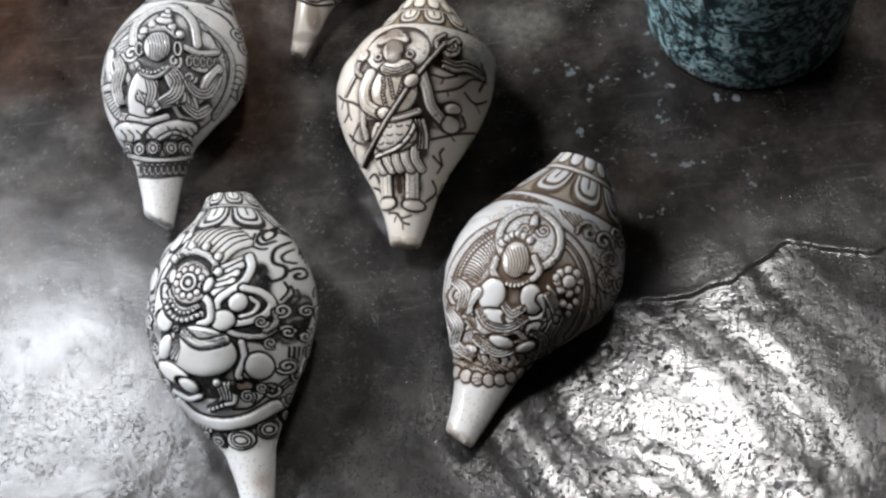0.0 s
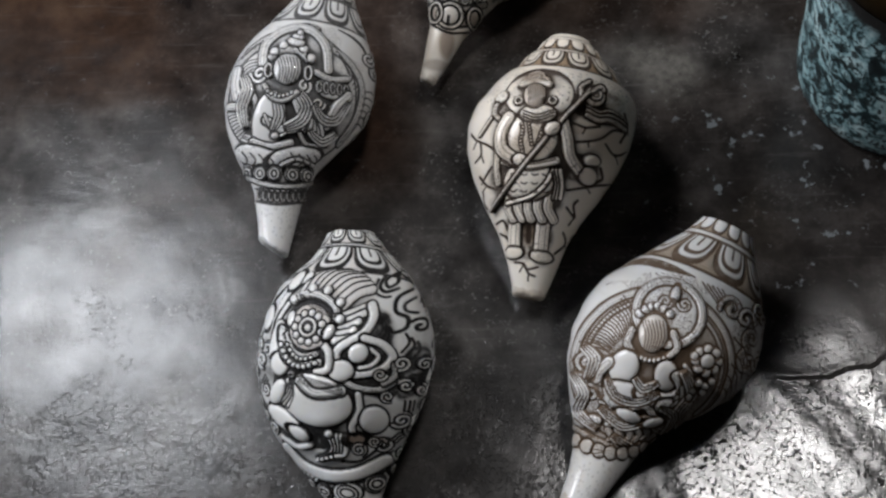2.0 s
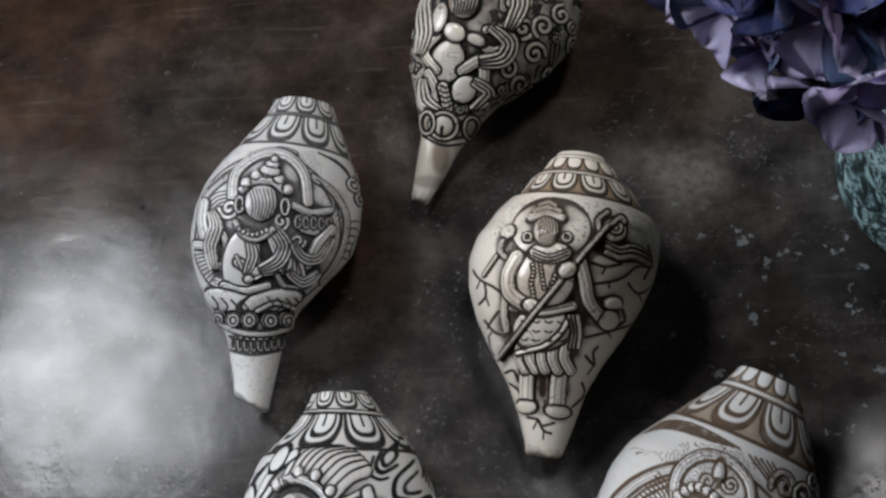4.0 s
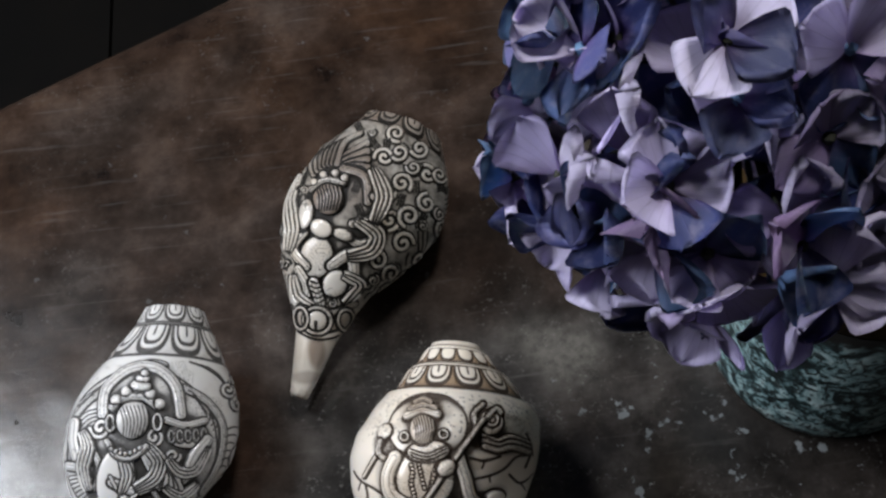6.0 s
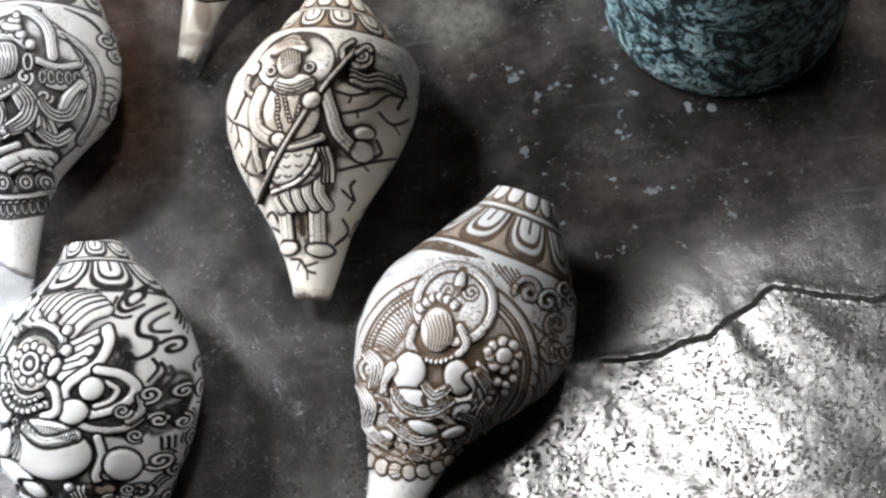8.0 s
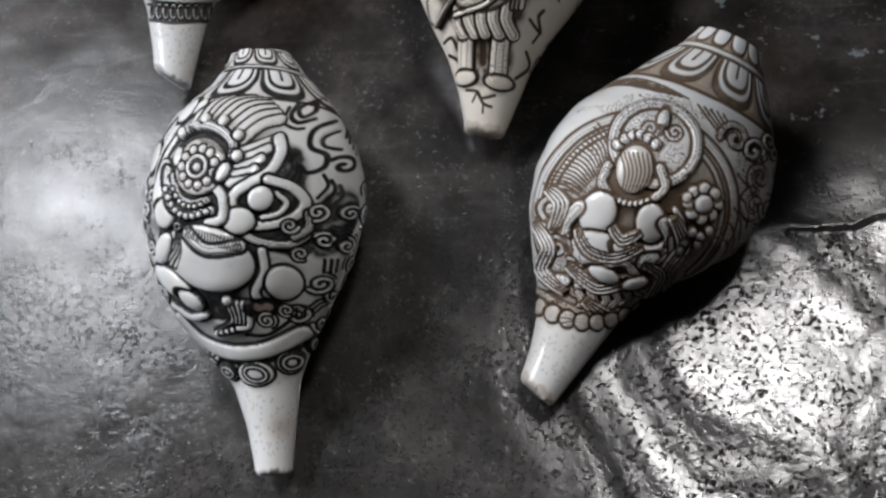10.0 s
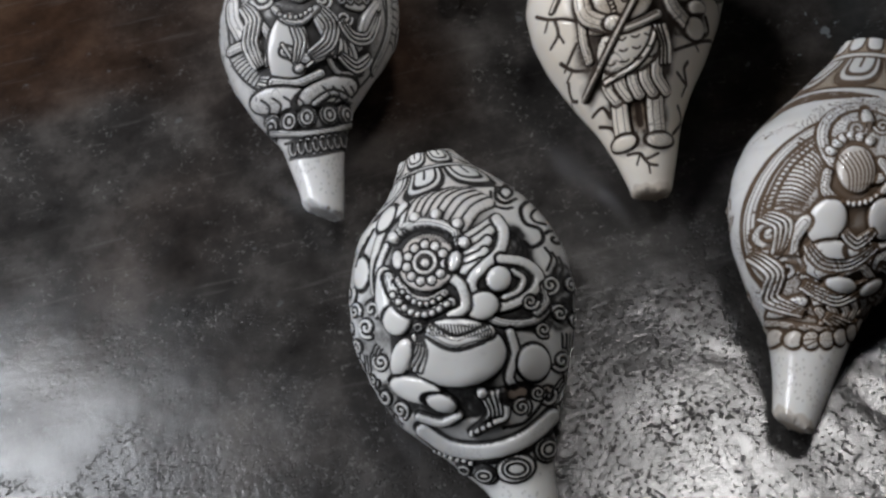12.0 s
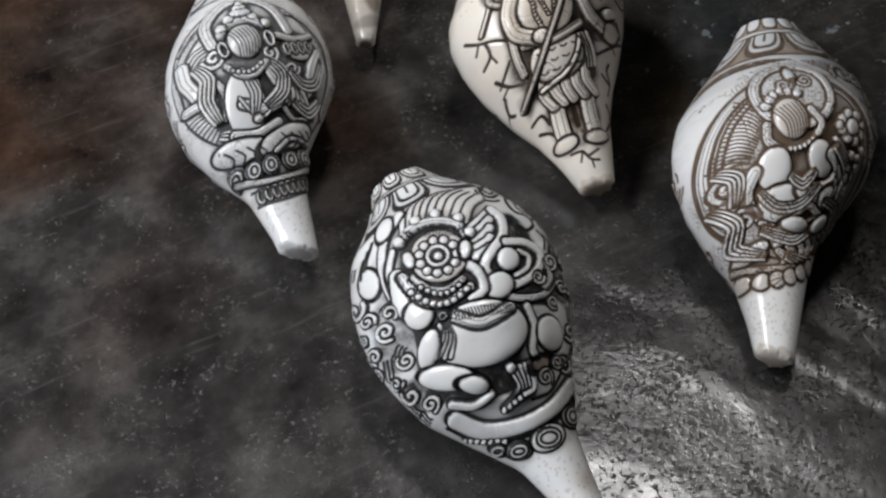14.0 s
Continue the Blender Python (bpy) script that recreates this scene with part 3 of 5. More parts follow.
        K, H = np.where(within, 0, K), np.where(within, 0.0007 * np.sqrt(np.clip(-f * 3, 0, 1)), H)
        ink = line(f, 0.065)
        if inner:
            ink = np.maximum(ink, line(f + 0.14, 0.045))
            ink = np.maximum(ink, line(c, 0.045) * (t > 0.05) * (t < 0.38))
        ink = np.maximum(ink, np.maximum(line(t, 0.07), line(t - 1, 0.07)))
        between = (f > 0.02) & (t > 0) & (t < 1)
        lobe = line(np.abs(c) - 0.5, 0.13) * between * (t > 0.45) * (t < 0.85)
        K = np.maximum(K, ink * dark)
        W = np.where(between, np.maximum(W, wash), W)
        H = H - 0.0004 * ink - 0.0002 * between + 0.0004 * lobe
        self.K[m], self.H[m], self.W[m] = K, H, W
        self.busy[m] = 1.0
        self.band[m] = 1.0

    def step(self, sa, height, lean=0.0):
        """A whorl's ledge: the skin is thicker beyond sa."""
        s = self.s - lean * np.sin(self.phi)
        self.H += height * smoothstep(sa - 0.006, sa + 0.006, s) * smoothstep(sa + 0.12, sa + 0.01, s)

    def stipple(self, s0, s1, n, seed, dark=0.26):
        rng = random.Random(seed)
        r = 0.00042
        for _ in range(n):
            s, p = rng.uniform(s0, s1), rng.uniform(-1.6, 1.6)
            row = int(self.cap + s * (self.s.shape[0] - 2 * self.cap - 1))
            col = int(np.argmin(np.abs(self.phi[0] - p)))
            rows, cols = slice(max(0, row - 4), row + 5), slice(max(0, col - 4), col + 5)
            d = np.linalg.norm(self.X[rows, cols] - self.X[row, col], axis=-1)
            self.K[rows, cols] = np.maximum(self.K[rows, cols], dark * smoothstep(r * 1.5, r * 0.5, d))

    def engrave(self, amount=1.0):
        """Fine parallel cuts in drifting directions over the worked parts, and the unevenness of handwork."""
        u, v = self.U / self.line, self.V / self.line
        a = 2.2 * value_noise(u, v, 0.045, 5, 2)
        phase = (u * np.cos(a) + v * np.sin(a)) * 2 * math.pi / 2.8 + 2.0 * value_noise(u, v, 0.09, 15, 2)
        cut = smoothstep(0.62, 0.95, np.sin(phase))
        where = smoothstep(-0.18, 0.02, value_noise(u, v, 0.085, 25, 2)) * (self.busy > 0.9) * (1 - self.plain) * (self.band < 0.5)
        self.K = np.maximum(self.K, 0.8 * amount * cut * where)
        self.H -= 0.00028 * amount * cut * where
        self.H += 0.00022 * value_noise(u, v, 0.16, 35, 2) * (self.busy > 0.5)

    def finish(self, name, mat, cuts, label, group, cavity=1.0, tip_rim=0.0, engraving=0.6):
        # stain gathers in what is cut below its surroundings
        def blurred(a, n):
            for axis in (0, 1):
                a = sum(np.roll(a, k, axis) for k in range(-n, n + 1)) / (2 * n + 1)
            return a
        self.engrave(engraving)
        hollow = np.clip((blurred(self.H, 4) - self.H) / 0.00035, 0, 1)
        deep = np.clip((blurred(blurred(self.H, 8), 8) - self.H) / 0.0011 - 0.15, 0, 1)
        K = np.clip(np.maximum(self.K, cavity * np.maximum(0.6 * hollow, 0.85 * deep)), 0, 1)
        # the broken end shows the brown inside of the shell
        self.W = np.maximum(self.W, 0.7 * (self.s > 0.5) * smoothstep(0.75, 0.55, self.shrink))
        if tip_rim:
            wobble = 0.010 * np.sin(self.phi * 5) + 0.006 * np.sin(self.phi * 11 + 1)
            self.W = np.maximum(self.W, tip_rim * smoothstep(0.985, 0.995, self.s + 0.5 * wobble))
        X = self.X
        gu, gv = np.gradient(X, axis=0), (np.roll(X, -1, 1) - np.roll(X, 1, 1)) / 2
        N = np.cross(gu, gv)
        N /= np.linalg.norm(N, axis=-1, keepdims=True) + 1e-12
        mid = X.mean((0, 1))
        if ((X - mid) * N).sum() < 0:
            N = -N
        lift = 0.58 * self.H * smoothstep(0.2, 1.0, self.shrink)
        X = X + lift[..., None] * N
        X[..., 2] = np.maximum(X[..., 2], 0.0003)
        base = Vector((float(X[..., 0].mean()), float(X[..., 1].mean()), 0.0))
        X = X - np.array(base)
        thing = tagged(new(name), label, "shell", group)
        thing.location = base
        rows = X.shape[0]
        at = [0] + [int(self.cap + c * (rows - 2 * self.cap)) for c in cuts] + [rows - 1]
        for piece, i, j in zip(("spire", "body", "tip"), at, at[1:]):
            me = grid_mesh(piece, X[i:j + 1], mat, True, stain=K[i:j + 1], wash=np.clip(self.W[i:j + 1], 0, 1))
            ob = new(piece, me)
            ob.parent = thing
            tagged(ob, {"spire": "stepped spire carved with lotus petals", "body": "rounded whorl carved in deep relief", "tip": "plain polished tapering tip"}[piece])
        return thing


GROUP = "carved shells on the table"


def shell_with_round_belly():
    c = Carving((-0.0815, 0.4235, 0.046), (-0.0755, 0.269, 0.0095),
                [11.1, 19.3, 34.5, 40.4, 44.1, 45.6, 43.3, 38.0, 25.0, 13.6, 9.0, 6.4], [11.1, 20.3, 30.3, 36.0, 38.7, 38.3, 33.8, 26.0, 17.4, 11.4, 9.5, 7.6],
                (0.053, 0.102, 0.608), (-0.107, 0.134, 0.481), (695.6, 330.9), (962.5, 1009.0), 1.24, 4.3, 11)
    c.petals(0.0, 0.05, 9, 0.2, 0.01, True, 0.85, 0.3)
    c.petals(0.062, 0.16, 9, 0.0, 0.012, True, 0.85, 0.25)
    for g in ((735, 530, 68, 84, 0.95), (850, 525, 62, 75, 0.95), (885, 592, 75, 34, 0.9), (645, 640, 36, 70, 0.5), (800, 738, 62, 34, 0.9), (705, 655, 26, 34, 0.8), (955, 560, 30, 62, 0.85), (690, 750, 40, 30, 0.7)):
        c.ground(*g)
    # porcelain-smooth shoulder with engraved curls
    c.groove([(845, 372), (836, 392), (848, 404), (857, 390), (846, 374)], 1.0)
    c.groove([(830, 384), (832, 406), (848, 414), (864, 402)], 1.1)
    c.groove([(822, 394), (828, 418), (848, 424), (860, 420)], 0.8)
    for k in range(4):
        c.groove([(888 + 13 * k, 384 + 9 * k), (906 + 11 * k, 398 + 9 * k), (914 + 9 * k, 418 + 8 * k)], 1.0 - 0.1 * k)
    c.groove([(886, 398), (874, 420), (884, 446), (908, 452), (914, 472), (898, 486), (886, 478)], 1.2)
    c.groove([(900, 412), (892, 428), (900, 440), (918, 440)], 0.9)
    c.scroll(934, 464, 17, 1, 200, 1.1, 1.1, False)
    c.scroll(962, 430, 15, -1, 40, 1.1, 1.0, False)
    c.scroll(985, 490, 17, 1, 120, 1.2, 1.0, False)
    for k in range(3):
        c.groove([(868 + 8 * k, 466 + 5 * k), (876 + 8 * k, 482 + 5 * k), (874 + 9 * k, 498 + 5 * k)], 0.8)
        c.groove([(918 + 12 * k, 484 + 6 * k), (930 + 11 * k, 500 + 6 * k), (924 + 11 * k, 522 + 5 * k)], 0.8)
    # flame hair swept back from the brow
    for k in range(9):
        t = k / 8
        root = (684 + 92 * t, 474 - 24 * math.sin(t * 3.1) + 10 * t)
        mid = (694 + 106 * t, 430 - 20 * math.sin(t * 2.4) + 18 * t * t)
        tip = (742 + 80 * t, 404 - 10 * math.sin(t * 2.2) + 22 * t * t)
        c.tube([root, mid, tip], 17, 0.0014, 0.6, False)
    for k in range(5):
        c.tube([(786 + 2 * k, 486 + 12 * k), (808 + 3 * k, 470 + 13 * k), (832 - 3 * k, 448 + 18 * k)], 15, 0.0014, 0.7, False)
    c.tint(765, 430, 75, 45, 0.3)
    # long sash with a double loop and a ball
    c.tube([(836, 446), (850, 468), (846, 500), (826, 524), (808, 548), (812, 570), (836, 572)], 17, 0.0020, 1.0, False)
    c.tube([(848, 512), (884, 514), (910, 532), (904, 558), (876, 580), (844, 590), (818, 580)], 15, 0.0018, 1.0, False)
    c.tube([(868, 530), (886, 540), (880, 560), (860, 572)], 9, 0.0016)
    c.tube([(822, 600), (862, 612), (908, 606), (930, 580)], 12, 0.0014)
    c.tube([(918, 548), (926, 572), (912, 592)], 10, 0.0012)
    c.dome(848, 544, 19, 20, 10, 0.0034, plain=True)
    for x, y, r, h, q in ((900, 575, 13, 1, 0), (930, 545, 15, -1, 90), (950, 590, 14, 1, 200), (968, 540, 13, -1, 300), (925, 618, 12, 1, 60)):
        c.scroll(x, y, r, h, q)
    # near flank: robe folds, smooth lobes, small clouds
    c.tube([(682, 430), (650, 474), (640, 530), (652, 586), (664, 606)], 13, 0.0016, 1.0, False)
    c.tube([(660, 500), (650, 540), (660, 590)], 10, 0.0014, 1.0, False)
    c.dome(616, 546, 17, 28, -6, 0.0020, plain=True)
    c.dome(652, 452, 13, 25, 24, 0.0014, plain=True)
    for k in range(3):
        c.groove([(628 - 9 * k, 470 + 14 * k), (616 - 8 * k, 500 + 14 * k), (612 - 6 * k, 520 + 14 * k)], 0.9)
    for x, y, r, h, q in ((634, 636, 17, 1, 60), (606, 610, 14, -1, 20), (664, 690, 15, -1, 200), (612, 672, 15, 1, 90), (645, 725, 13, 1, 0), (700, 768, 15, -1, 60), (735, 795, 12, 1, 0)):
        c.scroll(x, y, r, h, q)
    # arms, chest and strings of beads
    c.tube([(664, 548), (666, 596), (684, 626)], 25, 0.0030, 1.0, False)
    c.dome(692, 620, 23, 24, 0, 0.0032, plain=True)
    c.dome(826, 588, 26, 22, -25, 0.0030, plain=True)
    c.tube([(770, 545), (792, 560), (800, 592), (780, 606)], 16, 0.0034, 1.0, False)
    c.tube([(672, 552), (694, 592), (734, 608), (778, 586)], 15, 0.0024)
    c.tube([(690, 556), (710, 580), (740, 586), (766, 572)], 12, 0.0024)
    c.beads([(684 + 11 * k, 572 + 36 * math.sin(0.25 + k * 0.30)) for k in range(9)], 5.2, 0.0034)
    c.beads([(700 + 10 * k, 568 + 24 * math.sin(0.3 + k * 0.38)) for k in range(7)], 4.0, 0.0030)
    # round boss ringed with beads in place of the carved head
    c.dome(734, 526, 46, 46, 0, 0.0042)
    c.tint(734, 528, 46, 46, 0.55)
    c.beads([(734 + 30 * math.cos(k * 0.571), 528 + 29 * math.sin(k * 0.571)) for k in range(11)], 7.0, 0.0046)
    c.ring(734, 528, 16, 6, 0.0048)
    c.beads([(734, 528)], 7, 0.0050)
    c.tube([(680, 482), (702, 466), (738, 462), (772, 474), (784, 498)], 13, 0.0044)
    c.hatch((686, 474), (780, 482), (692, 486), (774, 496), 18, 0.4)
    c.beads([(674, 488), (706, 454), (740, 448), (776, 462), (790, 492)], 9, 0.0044)
    c.dome(778, 522, 10, 17, 10, 0.0036)
    c.dome(686, 524, 9, 16, -10, 0.0034)
    # great round belly with a belt
    c.dome(790, 664, 78, 54, -5, 0.0050, plain=True)
    c.tube([(748, 630), (790, 646), (838, 626)], 19, 0.0050)
    c.hatch((748, 622), (836, 616), (752, 638), (840, 634), 20, 0.4)
    c.dome(732, 627, 11, 11, 0, 0.0048)
    c.ring(732, 627, 5.5, 3, 0.0050)
    for k in range(5):
        c.tube([(736 - 3 * k, 642), (744 - 6 * k, 664), (738 - 10 * k, 694)], 8, 0.0034, 0.7, False)
    # bent limbs and hanging cloth
    c.dome(704, 678, 17, 33, 16, 0.0040, plain=True)
    c.dome(730, 728, 46, 21, 10, 0.0044, plain=True)
    c.dome(772, 744, 26, 14, 16, 0.0042, plain=True)
    c.tube([(735, 772), (772, 778), (800, 764)], 13, 0.0030, 1.0, False)
    for k in range(5):
        c.tube([(836 + 8 * k, 728 - 2 * k), (850 + 6 * k, 758), (822 + 9 * k, 792 - 6 * k)], 10, 0.0028, 0.8, False)
    c.beads([(834, 724)], 8, 0.0036)
    # smooth lobes and a dark-tinted hollow on the far flank
    c.tube([(872, 626), (882, 660), (876, 700), (900, 724)], 13, 0.0016, 1.0, False)
    c.dome(912, 672, 26, 30, -12, 0.0022, plain=True)
    c.dome(890, 722, 18, 10, -16, 0.0003, 2.0)
    c.tint(890, 722, 24, 16, 0.9)
    c.tint(930, 716, 16, 9, 0.7)
    c.groove([(930, 740), (905, 770), (872, 780)], 1.0)
    # plinth with lotus petals under it
    c.tube([(742, 798), (790, 822), (850, 820), (905, 798), (948, 760)], 27, 0.0026, 1.0, False)
    c.groove([(726, 812), (780, 842), (850, 842), (915, 818), (960, 780)], 1.1)
    c.beads([(756 + 11 * k, 836 + 1.4 * k) for k in range(7)], 5, 0.0016)
    for x, y, rx, ry, q in ((812, 858, 15, 11, 14), (846, 862, 20, 15, 6), (896, 846, 30, 22, -18), (944, 814, 19, 20, -40), (972, 780, 14, 15, -40)):
        c.dome(x, y, rx, ry, q, 0.0020)
        c.ring(x, y - 1, rx * 0.6, 4, 0.0023, ry * 0.6)
    c.fill(540, 690, 420, 800, 17, 160, 5)
    c.fill(890, 1040, 520, 760, 17, 120, 15)
    c.stipple(0.80, 0.97, 120, 3)
    c.W = np.maximum(c.W, 0.6 * np.exp(-((c.s - 0.905) / 0.028) ** 2 - ((c.phi - 0.35) / 0.55) ** 2))
    return c.finish("conch_shell", M_SHELLS["wrathful"], (0.165, 0.735), "glossy white conch shell with black-stained round-bellied relief and cloud scrolls", GROUP, 0.8, 0.0, 0.2)


def shell_with_medallion():
    c = Carving((0.0955, 0.4255, 0.043), (0.0265, 0.2975, 0.0095),
                [8.5, 14.6, 22.8, 30.8, 38.1, 41.0, 41.0, 36.6, 27.8, 17.2, 12.9, 10.7], [16.2, 24.2, 32.1, 39.1, 42.3, 43.1, 38.0, 25.4, 14.8, 11.7, 8.6, 5.0],
                (0.081, 0.169, 0.501), (0.091, 0.170, 0.509), (326, 63), (70, 673), 1.20, 3.9, 12, 0.25)
    c.petals(0.0, 0.055, 13, 0.1, 0.0, False, 0.75, 0.85)
    c.petals(0.075, 0.20, 9, 0.15, 0.0, True, 0.75, 0.8)
    # sweeping drapery over the shoulder
    for k in range(5):
        c.groove([(95 + 8 * k, 175 - 5 * k), (150 + 8 * k, 163 - 3 * k), (215 + 10 * k, 178 + 2 * k)], 0.7, 0.8)
        c.groove([(270 + 10 * k, 195 + 3 * k), (300 + 9 * k, 235 + 3 * k), (335 + 8 * k, 262)], 0.7, 0.8)
    # the great ring and its brown ground
    c.dome(185, 372, 158, 160, 0, 0.0006, 1.2)
    c.tint(250, 400, 100, 130, 0.5)
    c.ring(185, 372, 150, 12, 0.0016, 152, 150, 425)
    c.ring(185, 372, 132, 6, 0.0010, 134, 150, 400)
    c.ground(175, 410, 118, 118, 0.48)
    c.ground(255, 370, 70, 90, 0.4)
    c.hatch((45, 330), (120, 235), (95, 345), (140, 290), 16, 0.6)
    c.hatch((32, 395), (60, 330), (80, 400), (100, 340), 8, 0.6)
    c.dome(205, 262, 68, 70, 0, 0.0010)
    c.ring(205, 262, 62, 15, 0.0022)
    # flames and leaf above the crown
    c.dome(215, 228, 9, 18, 15, 0.0030)
    c.scroll(196, 240, 14, 1, 0)
    c.scroll(232, 244, 13, -1, 180)
    c.beads([(150 + 11 * k, 268 - 16 * math.sin(k * 0.6)) for k in range(6)], 8, 0.0034)
    c.dome(176, 304, 27, 36, 6, 0.0038, plain=True)
    c.tint(176, 306, 28, 36, 0.5)
    c.hatch((154, 280), (199, 280), (160, 336), (193, 336), 8, 0.5, 0.75)
    c.tube([(138, 300), (130, 325), (143, 345)], 13, 0.0030)
    c.tube([(213, 300), (222, 328), (208, 345)], 13, 0.0030)
    c.beads([(150 + 8 * k, 349 + 6 * math.sin(k * 0.5)) for k in range(7)], 4.5, 0.0028)
    # torso, arms, drapes
    c.dome(128, 372, 27, 34, 15, 0.0036, plain=True)
    c.dome(207, 382, 22, 30, -10, 0.0030)
    c.tube([(100, 365), (80, 395), (88, 430), (130, 445)], 20, 0.0028)
    c.tube([(225, 380), (240, 405), (215, 425), (165, 415)], 18, 0.0028)
    c.dome(128, 428, 36, 30, 25, 0.0036)
    for k in range(5):
        c.tube([(92 + 3 * k, 445 + 9 * k), (130 + 4 * k, 470 + 7 * k), (180 + 3 * k, 470 + 6 * k)], 8, 0.0020, 0.8)
    c.dome(62, 390, 16, 20, 0, 0.0024)
    c.scroll(58, 368, 20, 1, 90)
    c.scroll(72, 430, 20, -1, 0)
    c.dome(180, 430, 30, 14, 30, 0.0028)
    c.dome(215, 440, 22, 16, -20, 0.0028)
    for k in range(4):
        c.tube([(240, 360 + 14 * k), (256 - 4 * k, 385 + 16 * k), (236 - 4 * k, 412 + 14 * k)], 8, 0.0018, 0.8)
    c.tube([(145, 455), (175, 445), (205, 470), (235, 460)], 12, 0.0026)
    c.dome(72, 488, 26, 13, -15, 0.0028)
    c.dome(120, 478, 14, 22, 40, 0.0028)
    for k in range(6):
        c.tube([(110 + 18 * k, 500 - 3 * k), (118 + 18 * k, 516 - 3 * k), (108 + 18 * k, 532 - 4 * k)], 12, 0.0020, 0.8)
    # fine drapery round the limbs
    for pts, n in (([(36, 395), (60, 432), (52, 470), (88, 500)], 4), ([(52, 340), (74, 362), (64, 400)], 4), ([(92, 458), (138, 488), (188, 474), (238, 492)], 4), ([(120, 512), (165, 536), (212, 512)], 4),
                   ([(238, 372), (262, 412), (244, 452), (260, 486)], 4), ([(206, 446), (236, 462), (222, 500)], 3), ([(100, 400), (120, 430), (160, 438), (196, 420)], 3), ([(150, 392), (168, 410), (192, 398)], 3)):
        c.bundle(pts, n, 6.2, 4.4, 0.0026)
    c.dome(146, 466, 26, 12, 22, 0.0036, plain=True)
    c.dome(196, 476, 22, 10, -18, 0.0036, plain=True)
    # eight-petalled flower and buds
    for k in range(8):
        a = k * math.pi / 4
        c.dome(282 + 22 * math.cos(a), 348 + 22 * math.sin(a), 9.5, 9.5, 0, 0.0024)
    c.dome(282, 348, 14, 14, 0, 0.0034, plain=True)
    c.beads([(272, 392), (286, 398), (298, 388), (262, 408), (284, 410), (256, 340), (258, 420)], 7, 0.0020)
    # clouds on the flank
    for x, y, r, h, a in ((330, 245, 26, 1, 180), (362, 262, 22, -1, 20), (378, 300, 24, 1, 100), (372, 345, 26, -1, 250), (395, 240, 16, 1, 60)):
        c.scroll(x, y, r, h, a, 1.2)
    c.hatch((335, 300), (330, 400), (375, 360), (345, 440), 5, 0.7)
    # lotus base
    c.tube([(45, 505), (100, 528), (160, 535), (205, 505)], 10, 0.0016)
    for k in range(7):
        t = k / 6
        c.dome(50 + 140 * t, 520 + 28 * math.sin(0.4 + 2.2 * t), 12, 14, 20 - 50 * t, 0.0016)
    c.tint(115, 525, 100, 30, 0.45)
    c.fill(-40, 470, 190, 540, 17, 420, 6)
    c.stipple(0.80, 0.96, 160, 4)
    return c.finish("conch_shell", M_SHELLS["medallion"], (0.205, 0.765), "white conch shell with brown-stained round medallion relief and flower", GROUP, 0.9, 0.5, 0.9)


